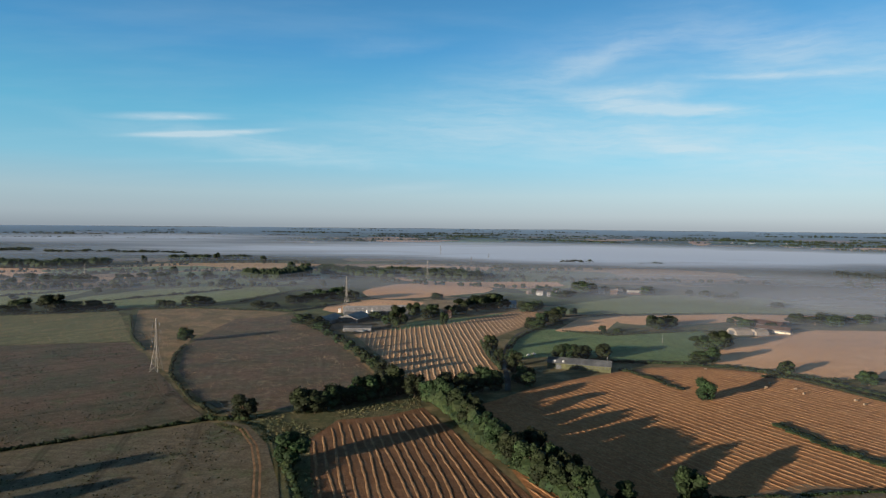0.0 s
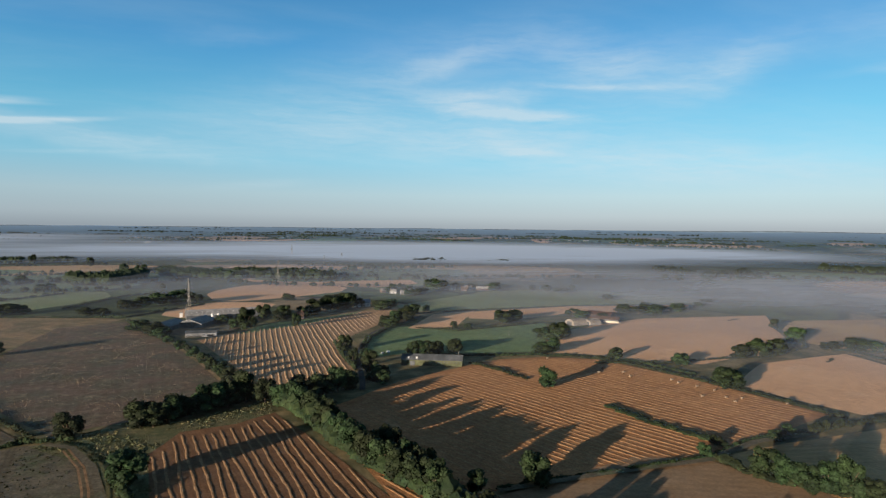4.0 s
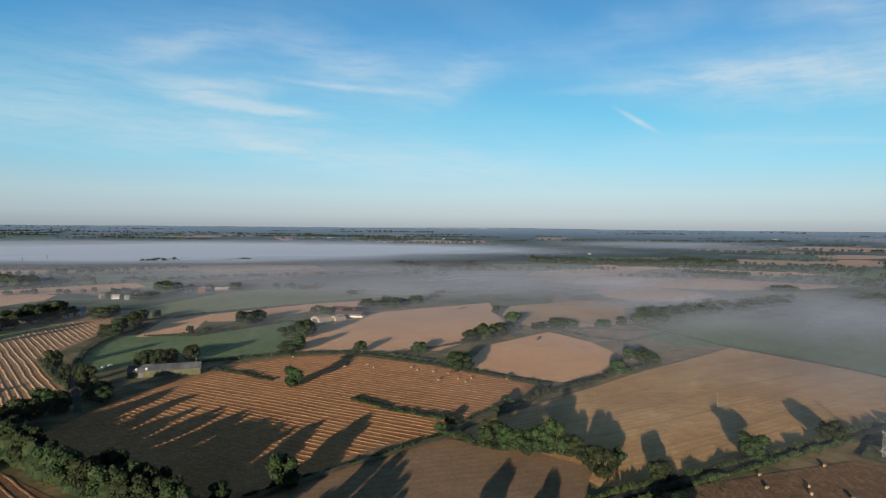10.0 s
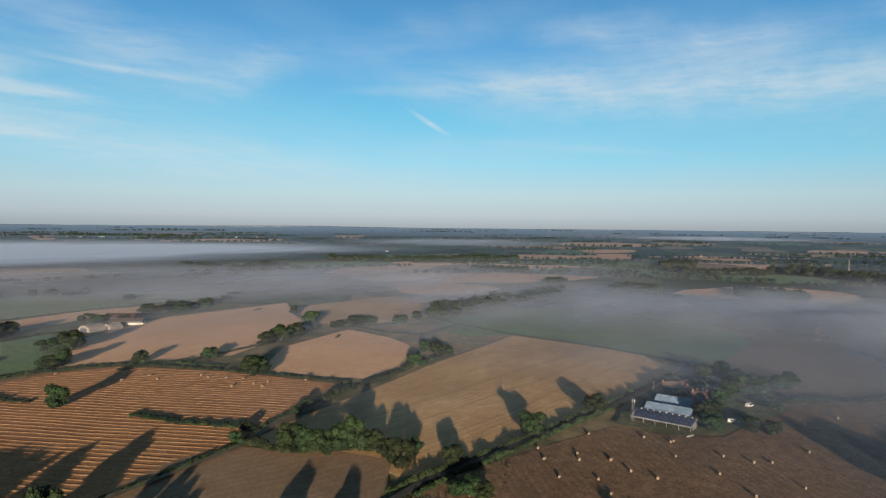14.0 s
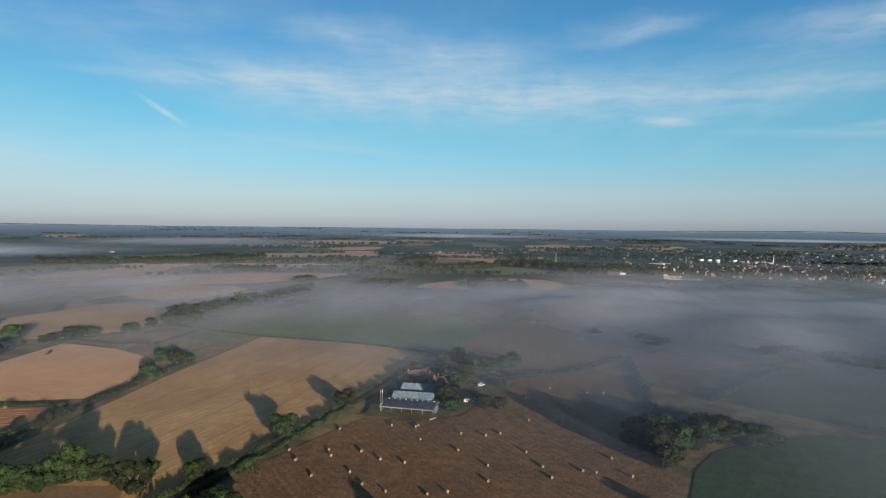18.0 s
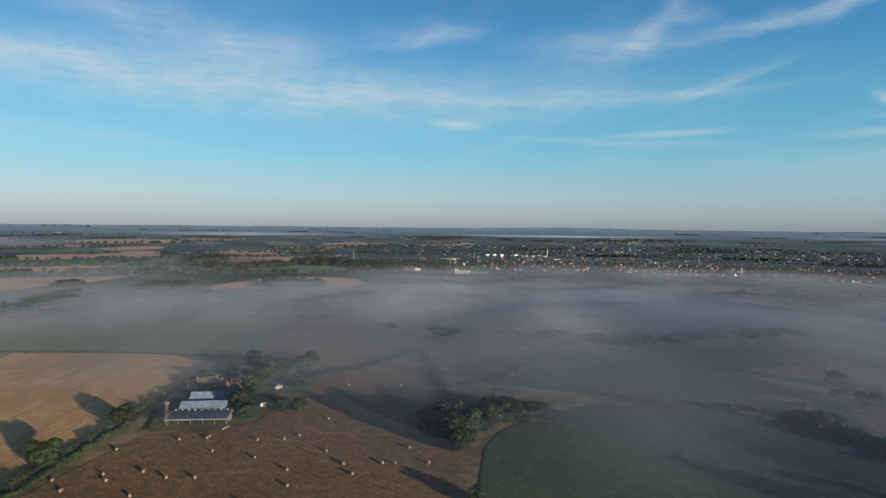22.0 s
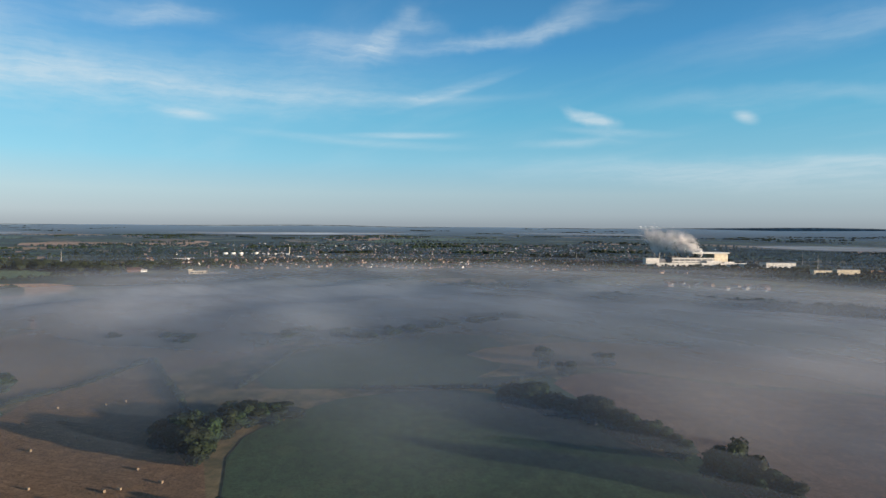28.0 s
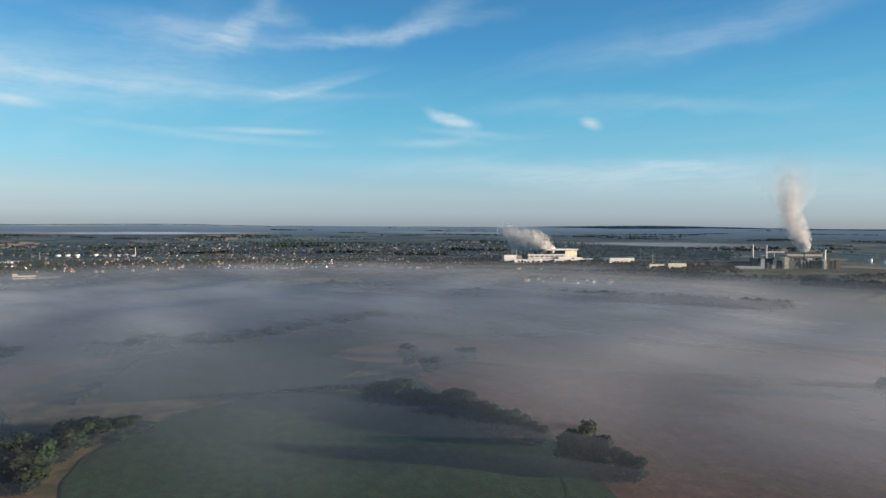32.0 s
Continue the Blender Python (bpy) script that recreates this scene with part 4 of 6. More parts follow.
ROWS_TREES = [(-464, 1098, 15.2, 16.3), (-449, 1099, 15.3, 19.0), (-431, 1110, 15.5, 22.0), (-403, 1123, 15.7, 16.7), (-424, 1249, 17.4, 15.5), (-402, 1146, 16.0, 17.1), (-353, 1125, 15.8, 16.8), (-331, 1150, 16.1, 23.0), (-604, 1092, 15.0, 18.7), (-567, 1073, 14.8, 31.5), (-544, 1074, 14.8, 31.6), (-518, 1075, 14.8, 34.3), (-500, 1075, 14.9, 23.8), (-596, 1023, 14.0, 17.5), (-444, 1194, 16.6, 14.8), (-470, 1715, 24.0, 21.4), (-614, 1598, 22.2, 15.8), (-220, 1388, 19.7, 17.5), (-184, 1357, 19.3, 24.0), (-329, 1627, 22.9, 16.4)]
TAN_TREES = [(309, 373, 8.9, 12.0), (293, 311, 13.4, 19.6), (370, 381, 11.6, 16.5), (388, 381, 14.8, 19.8), (408, 383, 13.1, 17.3), (467, 419, 14.6, 15.8), (511, 483, 11.3, 10.2), (469, 386, 7.5, 17.4), (490, 379, 10.9, 19.8), (506, 373, 8.2, 14.4), (526, 352, 9.3, 15.4), (558, 351, 9.0, 13.6), (370, 233, 9.8, 14.3), (413, 240, 10.6, 12.2), (418, 253, 9.2, 12.5), (413, 232, 8.0, 11.2), (430, 621, 10.9, 16.6), (478, 622, 10.0, 21.6), (508, 624, 10.2, 19.2), (460, 633, 7.1, 14.4), (378, 585, 7.6, 12.7), (361, 601, 8.9, 15.4)]
SPINNEY_TREES = [(202, 193, 12.2, 12.8), (204, 184, 11.0, 11.5), (207, 178, 10.8, 10.9), (213, 174, 11.9, 10.4), (217, 168, 15.9, 11.3), (221, 162, 9.1, 9.7), (217, 148, 9.2, 8.3), (211, 140, 13.1, 12.4), (223, 141, 8.6, 8.2), (224, 123, 8.7, 9.1), (280, 110, 8.4, 11.0), (195, 219, 6.2, 7.0), (210, 229, 4.7, 5.7), (242, 226, 4.9, 7.8), (254, 230, 5.7, 8.1), (226, 122, 7.5, 8.5), (201, 103, 7.6, 10.4), (200, 108, 5.4, 7.5), (202, 98, 6.6, 7.4)]
COURT_TREES = [(328, 92, 10.0, 12.8), (279, 109, 10.8, 14.1), (412, 25, 15.0, 19.0), (384, 8, 6.0, 9.0), (342, 38, 12.0, 15.0), (430, 50, 12.0, 14.3), (443, 41, 13.1, 13.9), (419, 18, 12.0, 16.0), (437, 6, 12.1, 18.5), (415, 67, 7.0, 10.0), (336, 39, 7.0, 10.6), (330, 34, 7.5, 10.4), (339, 17, 7.7, 9.4), (426, 32, 12.5, 15.0), (340, 8, 7.0, 9.4), (369, 55, 8.3, 8.2), (358, 47, 6.7, 6.6), (358, 37, 9.4, 9.9), (374, 35, 11.9, 10.4), (390, 32, 12.4, 11.5), (401, 50, 9.0, 9.6)]
MIST_TREES = [(293, -54, 11.9, 12.0), (282, -58, 14.2, 13.2), (271, -62, 15.9, 13.3), (284, -72, 12.6, 14.2), (298, -83, 12.2, 16.2), (303, -95, 11.5, 16.7), (301, -106, 10.5, 15.9), (214, -58, 5.7, 8.2), (252, -227, 12.7, 17.5), (245, -234, 14.2, 19.4), (231, -235, 10.9, 15.9), (213, -244, 12.9, 15.6), (195, -238, 11.1, 14.1), (255, -226, 12.8, 13.8), (243, -234, 15.7, 17.2), (222, -236, 12.0, 16.4), (207, -241, 14.6, 16.0), (185, -237, 12.1, 13.9), (173, -239, 12.3, 13.4), (162, -239, 9.3, 11.5), (127, -225, 19.1, 13.9), (119, -226, 15.6, 12.7), (112, -229, 10.0, 11.6)]
COPSE_TREES = [(302, -61, 16.1, 16.1), (290, -65, 19.4, 17.8), (265, -64, 19.6, 16.5), (290, -79, 16.2, 18.3), (302, -89, 15.9, 20.9), (303, -100, 14.5, 22.6), (301, -114, 11.8, 20.2), (256, -229, 15.4, 18.9), (254, -240, 15.0, 19.2), (230, -234, 13.5, 18.5), (216, -240, 13.7, 19.2), (214, -253, 12.1, 17.8), (195, -239, 15.3, 18.1), (179, -239, 15.2, 17.3), (168, -239, 15.8, 15.8), (156, -236, 11.7, 14.7), (131, -227, 18.5, 14.6), (124, -226, 19.9, 16.3), (115, -228, 15.4, 13.8), (106, -229, 12.0, 12.2)]
DRIFT_TREES = [(461, -271, 12.7, 19.6), (454, -245, 11.3, 20.7), (467, -292, 12.1, 18.2), (473, -340, 12.8, 21.4), (469, -371, 14.2, 24.1), (471, -393, 13.4, 22.5), (471, -420, 14.9, 20.7), (484, -234, 11.7, 19.5), (510, -214, 10.9, 17.9), (491, -186, 12.1, 18.7), (544, -110, 10.2, 18.7), (531, -122, 9.2, 16.7), (740, -129, 11.1, 24.9), (734, -139, 8.6, 18.7), (814, -273, 11.9, 30.2), (793, -285, 10.3, 26.8), (743, -300, 12.7, 21.5), (331, -326, 10.1, 15.2), (287, -304, 9.9, 15.1), (293, -351, 9.8, 16.3), (563, -70, 10.1, 16.6), (646, -360, 9.3, 17.5), (645, -445, 8.5, 43.1)]
EDGE_TREES = [(-56, 564, 7.1, 10.2), (-44, 531, 8.2, 9.7), (-33, 499, 8.2, 9.1), (-24, 473, 8.7, 9.5), (-18, 449, 9.1, 9.9), (-12, 431, 9.5, 9.5), (-7, 414, 10.0, 9.9), (-86, 636, 8.0, 11.5), (-71, 601, 7.6, 10.9)]
PASTURE_TREES = [(131, 465, 10.5, 13.2), (139, 462, 10.5, 13.2), (146, 459, 9.7, 11.4), (163, 461, 10.8, 12.5), (267, 607, 9.6, 18.3), (280, 606, 12.1, 19.6), (231, 444, 9.2, 12.0), (238, 441, 12.0, 13.8), (273, 491, 15.4, 17.5), (263, 495, 10.2, 12.3), (360, 618, 9.1, 17.0), (429, 623, 10.8, 17.8), (447, 616, 9.5, 20.6), (460, 606, 10.8, 20.5), (169, 644, 14.3, 16.8), (142, 592, 12.0, 16.4), (187, 674, 12.5, 15.2), (85, 415, 15.3, 11.4), (89, 394, 10.3, 10.9), (162, 739, 10.7, 20.3), (177, 745, 10.9, 20.6), (246, 864, 11.2, 24.4), (291, 933, 17.5, 26.6), (305, 928, 15.8, 24.9)]
MEADS_TREES = [(400, 934, 11.0, 18.6), (461, 874, 10.7, 16.3), (472, 852, 7.9, 21.4), (488, 846, 7.0, 17.8), (495, 760, 6.5, 11.5), (449, 898, 9.1, 12.9), (235, 868, 8.0, 16.2), (364, 956, 7.4, 18.7), (498, 674, 5.9, 13.6), (598, 678, 7.1, 15.9)]
MIST2_TREES = [(732, -133, 8.1, 17.7), (804, -276, 9.2, 31.1), (515, -111, 9.6, 15.5), (509, -201, 8.0, 16.0), (480, -319, 7.0, 20.2), (483, -345, 8.2, 20.5), (527, -403, 8.4, 10.2), (517, -481, 6.3, 9.2), (533, -407, 9.1, 11.1), (532, -494, 6.5, 9.2), (466, -317, 11.3, 20.7), (454, -293, 8.9, 17.9), (488, -420, 10.5, 24.7), (474, -251, 7.8, 16.6), (748, -132, 6.2, 17.7), (501, -198, 8.6, 13.5), (491, -167, 7.3, 11.9), (330, -328, 6.8, 11.0), (308, -362, 5.9, 11.9), (535, -115, 6.5, 13.9), (49, -439, 14.0, 13.2), (111, -417, 4.3, 4.9), (310, -306, 6.4, 9.6)]
GREEN_TREES = [(381, 901, 12.0, 17.4), (395, 913, 8.7, 12.4), (471, 888, 7.2, 12.7), (308, 955, 12.0, 26.0), (292, 945, 11.7, 20.4), (518, 893, 7.4, 11.3), (396, 939, 9.3, 17.4), (459, 877, 8.7, 14.5), (446, 892, 6.3, 11.2), (493, 751, 7.5, 15.3), (502, 618, 9.7, 16.9), (557, 645, 7.5, 15.1), (436, 632, 10.4, 15.8), (471, 621, 9.4, 20.4), (472, 638, 8.2, 15.2)]
hedge("hedge", [(-369, 831), (-297, 914), (-237, 997)], 3.5, 5.0)
hedge("hedge", [(-572, 835), (-531, 881), (-485, 933), (-449, 991)], 3.5, 5.0)
hedge("hedge", [(-195, 821), (-150, 948), (-86, 993)], 3.0, 5.0)
hedge("hedge", [(-215, 252), (-171, 282), (-132, 301), (-93, 322), (-73, 321)], 2.0, 2.2)
hedge("hedge", [(-285, 702), (-224, 556), (-194, 505)], 1.8, 3.0)
hedge("hedge", [(-170, 524), (-162, 475), (-147, 424), (-114, 361), (-93, 332)], 1.7, 3.2)
hedge("hedge", [(-108, 701), (-74, 608), (-41, 533), (-24, 475), (-9, 419), (-2, 395)], 4.2, 5.0)
hedge("hedge", [(-46, 264), (-38, 243), (-30, 218), (-26, 194)], 3.0, 4.0)
hedge("hedge", [(16, 372), (32, 323), (45, 272), (57, 236), (69, 210), (77, 188)], 9.0, 7.5)
hedge("hedge", [(22, 366), (38, 318), (50, 274), (62, 238), (74, 212), (82, 186)], 9.0, 8.0)
hedge("hedge", [(-47, 337), (-18, 354), (16, 372)], 5.0, 6.0)
hedge("hedge", [(78, 531), (76, 472), (77, 425)], 3.0, 3.5)
hedge("hedge", [(77, 430), (95, 489), (112, 544), (146, 605), (180, 633)], 2.5, 2.5)
hedge("hedge", [(112, 555), (95, 498), (87, 452)], 2.5, 2.5)
hedge("hedge", [(165, 449), (194, 441), (226, 436)], 3.0, 3.5)
hedge("hedge", [(225, 432), (257, 422), (282, 396), (298, 348)], 2.2, 4.0)
hedge("hedge", [(166, 585), (202, 559), (302, 582), (329, 569)], 2.2, 2.5)
hedge("hedge", [(194, 682), (271, 695), (403, 699), (565, 671)], 2.0, 2.5)
hedge("scrub_strip", [(197, 295), (203, 267), (209, 246), (213, 231)], 2.6, 9.0)
hedge("scrub_strip", [(163, 421), (174, 397), (180, 369)], 2.6, 7.0)
hedge("scrub_strip", [(427, 352), (441, 361)], 0.7, 4.0)
hedge("scrub_strip", [(572, 520), (582, 531)], 0.8, 5.0)
hedge("scrub_strip", [(512, 545), (530, 552)], 0.7, 5.0)
hedge("hedge", [(245, 428), (274, 392), (289, 335), (301, 286), (307, 243)], 2.2, 4.0)
hedge("hedge", [(252, 397), (300, 382), (350, 384), (400, 379), (462, 402), (523, 475)], 2.2, 3.0)
hedge("hedge", [(266, 230), (295, 233), (332, 232), (374, 235), (416, 230)], 4.5, 5.0)
hedge("hedge", [(94, 214), (119, 216), (158, 216), (193, 217), (231, 230), (268, 232)], 1.8, 2.5)
hedge("hedge", [(198, 214), (199, 191), (214, 175), (222, 160), (215, 144)], 4.0, 6.0)
hedge("hedge", [(189, 131), (216, 123), (258, 112), (304, 101), (355, 90), (432, 74)], 2.6, 2.6)
hedge("hedge", [(190, 120), (215, 117), (253, 107), (299, 97), (352, 83)], 2.4, 2.4)
hedge("hedge", [(483, 384), (474, 333), (480, 297), (540, 295)], 2.0, 3.0)
hedge("hedge", [(467, 388), (505, 368), (571, 341), (526, 224), (510, 134), (486, 69)], 1.5, 2.5)
hedge("hedge", [(433, 50), (407, 6), (431, -33), (487, -86)], 3.2, 7.0)
hedge("hedge", [(487, -86), (369, -79), (275, -68)], 3.0, 5.0)
hedge("hedge", [(-508, 663), (-424, 702), (-363, 720), (-311, 734)], 3.0, 4.0)
hedge("hedge", [(-169, 739), (-115, 729), (-42, 828)], 3.0, 4.0)
hedge("hedge", [(-628, 1041), (-496, 1076), (-259, 1054)], 2.5, 4.0)
hedge("hedge", [(-324, 744), (-248, 764), (-169, 739)], 2.5, 4.0)
hedge("hedge", [(374, -113), (464, -185), (471, -319), (475, -420)], 3.0, 5.0)
hedge("hedge", [(333, -176), (290, -243), (293, -289)], 3.0, 5.0)
hedge("hedge", [(388, -410), (295, -484), (169, -529)], 3.0, 5.0)
hedge("hedge", [(723, -260), (634, -380), (521, -460)], 3.0, 5.0)
woodland([(-861, 1429), (-741, 1402), (-653, 1486)], 130, 17, 345)
woodland([(-1230, 2042), (-1157, 2093)], 160, 15, 138)
woodland([(-1062, 1981), (-955, 2036), (-640, 1975)], 140, 15, 252)
woodland([(-590, 1728), (-504, 1738)], 60, 17, 69)
woodland([(-253, 1107), (-193, 1098), (-166, 1182)], 90, 20, 184)
woodland([(-141, 1295), (-62, 1214), (4, 1178)], 120, 15, 252)
woodland([(-7, 1230), (68, 1168), (159, 1124)], 90, 17, 252)
woodland([(-482, 1769), (-391, 1780)], 60, 15, 55)
woodland([(-553, 1705), (-496, 1712)], 40, 12, 32)
woodland([(440, 1580), (480, 1596), (540, 1586)], 60, 14, 34)
woodland([(616, 1525), (650, 1546), (690, 1530)], 50, 13, 28)
woodland([(924, 1203), (910, 1020), (1029, 1035)], 80, 15, 92)
woodland([(1346, 1141), (1372, 1001), (1441, 862), (1685, 812)], 120, 16, 206)
woodland([(575, 343), (710, 325), (870, 294)], 70, 11, 184)
woodland([(1233, 635), (1237, 582), (1258, 512)], 40, 12, 55)
woodland([(1604, 772), (1750, 749)], 60, 15, 55)
woodland([(1729, 305), (1759, 244)], 60, 16, 55)
woodland([(1436, 231), (1445, 137), (1495, 61)], 60, 15, 92)
woodland([(942, 242), (958, 191)], 40, 12, 46)
woodland([(995, 73), (987, -10)], 40, 12, 69)
woodland([(1651, 301), (1747, 237)], 60, 15, 55)
woodland([(1042, 74), (1005, -2)], 50, 13, 55)
woodland([(1018, 375), (1052, 358)], 40, 12, 27)
woodland([(1580, 55), (1494, -57), (1259, -163)], 120, 16, 161)
woodland([(1241, 632), (1283, 581), (1278, 518)], 50, 12, 55)
woodland([(1017, 251), (998, 181)], 40, 12, 41)
woodland([(622, -529), (500, -626), (382, -703), (286, -737), (187, -782)], 32, 15, 598)
woodland([(243, -1154), (134, -1186), (44, -1195)], 60, 15, 138)
woodland([(782, -469), (699, -616), (658, -719)], 60, 13, 114)
woodland([(823, -257), (797, -302)], 40, 13, 32)
woodland([(1255, -989), (973, -1026), (838, -1147), (694, -1231)], 110, 7, 436)
woodland([(691, -1124), (561, -1189), (422, -1227)], 120, 7, 276)
woodland([(1733, 11), (1498, -136), (1341, -303)], 120, 15, 138)
woodland([(463, -1135), (283, -1256), (167, -1475)], 120, 7, 206)
for row in SHADE_TREES:
    tree(*row, "tall green oak throwing a long shadow", "shade oaks")
for row in NEAR_TREES:
    tree(*row, "broad dark green oak at the field edge", "field oaks")
for x_, y_, h_, w_ in HEDGE_TREES:
    tree(x_, y_, h_ * (1.3 if y_ < 310 else 1.05), w_, "bushy green tree in the tall hedge", "hedgerow trees")
for row in LANE_TREES:
    tree(*row, "rounded green tree beside the lane", "lane trees")
for row in FARM_TREES:
    tree(*row, "dark leafy tree sheltering the farmyard", "farm trees")
for row in LEFT_TREES:
    tree(*row, "dark tree rising from the misty hedge", "misty hedge trees")
for row in ROWS_TREES:
    tree(*row, "small dark tree in a far misty hedgerow", "far hedgerow trees")
for row in TAN_TREES:
    tree(*row, "rounded green tree on the tan stubble", "stubble trees")
for row in SPINNEY_TREES:
    tree(*row, "sunlit green tree throwing a long shadow", "spinney trees")
for row in COURT_TREES:
    tree(*row, "tall hazy tree around the solar farm", "farm court trees")
for row in MIST_TREES:
    tree(*row, "large dark tree half veiled by mist", "veiled trees")
for x_, y_, h_, w_ in COPSE_TREES:
    tree(x_, y_, h_ * 0.72, w_, "dark tree of a copse in the mist", "misty copse trees")
for row in DRIFT_TREES:
    tree(*row, "faint tree drowned in drifting mist", "drowned trees")
for row in EDGE_TREES:
    tree(*row, "low bushy tree in the field hedge", "hedge bushes")
for row in PASTURE_TREES:
    tree(*row, "dark rounded tree round the green pasture", "pasture trees")
for row in MEADS_TREES:
    tree(*row, "small hazy tree in the meadow hedge", "meadow hedge trees")
for row in MIST2_TREES:
    tree(*row, "far tree fading into the mist", "fading trees")
for row in GREEN_TREES:
    tree(*row, "small dark tree on the green meadow", "meadow trees")


# ---- patchwork of far fields with hedgerow trees ----
def far_patchwork(count, seed, az0, az1, near, far, tall):
    rng = random.Random(seed)
    for i in range(count):
        az = rng.uniform(az0, az1)
        r = near + (far - near) * rng.random() ** 1.3
        w, d, turn = rng.uniform(90, 330), rng.uniform(130, 420), rng.uniform(-0.35, 0.35)
        a = radians(az)
        side, away = Vector((math.cos(a + turn), -math.sin(a + turn))), Vector((math.sin(a), math.cos(a)))
        c = away * r
        corners = [c - side * w - away * d * rng.uniform(0.3, 0.5), c + side * w - away * d * rng.uniform(0.3, 0.5), c + side * w * rng.uniform(0.6, 1) + away * d * 0.5, c - side * w * rng.uniform(0.6, 1) + away * d * 0.5]
        corners = [v if v.length < 4850 else v * (4850 / v.length) for v in corners]
        kind = rng.choice(("stubble", "stubble", "grass", "grass", "soil"))
        material, label = {"stubble": (rng.choice((TAN, PALE)), "pale far stubble field"), "grass": (GREEN, "far green field"), "soil": (TAN2, "dull far cultivated field")}[kind]
        field("far_field", label, material, [tuple(v) for v in corners])
        for p, q in ((corners[0], corners[1]), (corners[2], corners[3]))[:1 + i % 2]:
            woodland([tuple(p), tuple(q)], 10, tall * rng.uniform(0.7, 1.25), int((q - p).length / 11), "hedgerow of dark far trees")


far_patchwork(26, 8, 40, 95, 1350, 4700, 8.5)
far_patchwork(46, 9, 40, 172, 2550, 4750, 11.0)
far_patchwork(46, 12, -36, 44, 3350, 4800, 12.0)
far_patchwork(16, 11, -36, 40, 1180, 1520, 8.0)

# ---- buildings: helpers ----
def part(name, bm, material, parent, label=""):
    """One mesh object under a thing or a part."""
    me = bpy.data.meshes.new(name)
    bm.to_mesh(me)
    bm.free()
    me.materials.append(material)
    ob = new(name, me)
    ob.parent = parent
    if label:
        ob["label"] = label
    return ob


def site(name, x, y, label, category, turn=0.0, group=""):
    """An Empty on the ground, its own x to the right as seen from the middle of the plan, its y away from it."""
    ob = tagged(new(name), label, category, group)
    ob.location = (x, y, rise(math.hypot(x, y)) + 0.5)
    ob.rotation_euler = (0, 0, radians(turn) - math.atan2(x, y))
    return ob


def box(parent, name, x, y, z, sx, sy, sz, material, label="", bevel=0.0, turn=0.0):
    bm = bmesh.new()
    bmesh.ops.create_cube(bm, size=1, matrix=Matrix.Translation((x, y, z + sz / 2)) @ Matrix.Rotation(radians(turn), 4, "Z") @ Matrix.Diagonal((sx, sy, sz, 1)))
    if bevel:
        bmesh.ops.bevel(bm, geom=bm.edges[:], offset=bevel, segments=1, affect="EDGES")
    return part(name, bm, material, parent, label)


def tube(parent, name, x, y, z, r, h, material, label="", r2=None, sides=14):
    bm = bmesh.new()
    bmesh.ops.create_cone(bm, cap_ends=True, segments=sides, radius1=r, radius2=r if r2 is None else r2, depth=h, matrix=Matrix.Translation((x, y, z + h / 2)))
    return part(name, bm, material, parent, label)


def prism(parent, name, profile, x, y, z, length, material, label="", along="x"):
    """A profile of (across, up) points pushed along x or y, centred."""
    bm = bmesh.new()
    ends = []
    for s in (-length / 2, length / 2):
        ends.append([bm.verts.new((x + s, y + a, z + b) if along == "x" else (x + a, y + s, z + b)) for a, b in profile])
    n = len(profile)
    bm.faces.new(ends[0])
    bm.faces.new(ends[1][::-1])
    for i in range(n):
        bm.faces.new((ends[0][i], ends[1][i], ends[1][(i + 1) % n], ends[0][(i + 1) % n]))
    bmesh.ops.recalc_face_normals(bm, faces=bm.faces)
    return part(name, bm, material, parent, label)


def gable(parent, x, y, length, width, eaves, ridge, wall, roof, along="x", z=-0.6, over=0.4):
    """Walls with gable ends and a roof of two slopes with thickness and eaves."""
    w = width / 2
    prism(parent, "wall", [(-w, 0), (w, 0), (w, eaves - z), (0, ridge - z), (-w, eaves - z)], x, y, z, length, wall, along=along)
    slope = (ridge - eaves) / w
    for s in (-1, 1):
        prism(parent, "roof", [(0, ridge + 0.05), (s * (w + over), eaves - slope * over + 0.05), (s * (w + over), eaves - slope * over + 0.3), (0, ridge + 0.3)], x, y, 0, length + 2 * over, roof, along=along)


def member(bm, a, b, w):
    """A thin square bar from a to b."""
    a, b = Vector(a), Vector(b)
    q = (b - a).to_track_quat("Z", "Y").to_matrix().to_4x4()
    bmesh.ops.create_cube(bm, size=1, matrix=Matrix.Translation((a + b) / 2) @ q @ Matrix.Diagonal((w, w, (b - a).length, 1)))


# ---- roads and lanes ----
def road(name, label, path, width, material):
    layer[0] += 1
    pts = [Vector(p) for p in resample(path, 6.0)]
    verts, faces = [], []
    for i, p in enumerate(pts):
        d = (pts[min(i + 1, len(pts) - 1)] - pts[max(i - 1, 0)]).normalized()
        s = Vector((-d.y, d.x)) * width / 2
        for q in (p - s, p + s):
            verts.append((q.x, q.y, 0.04 + layer[0] * 0.005 + rise(q.length)))
    faces = [(2 * i, 2 * i + 1, 2 * i + 3, 2 * i + 2) for i in range(len(pts) - 1)]
    return tagged(thing(name, verts, faces, material), label, "road", kind="structure")


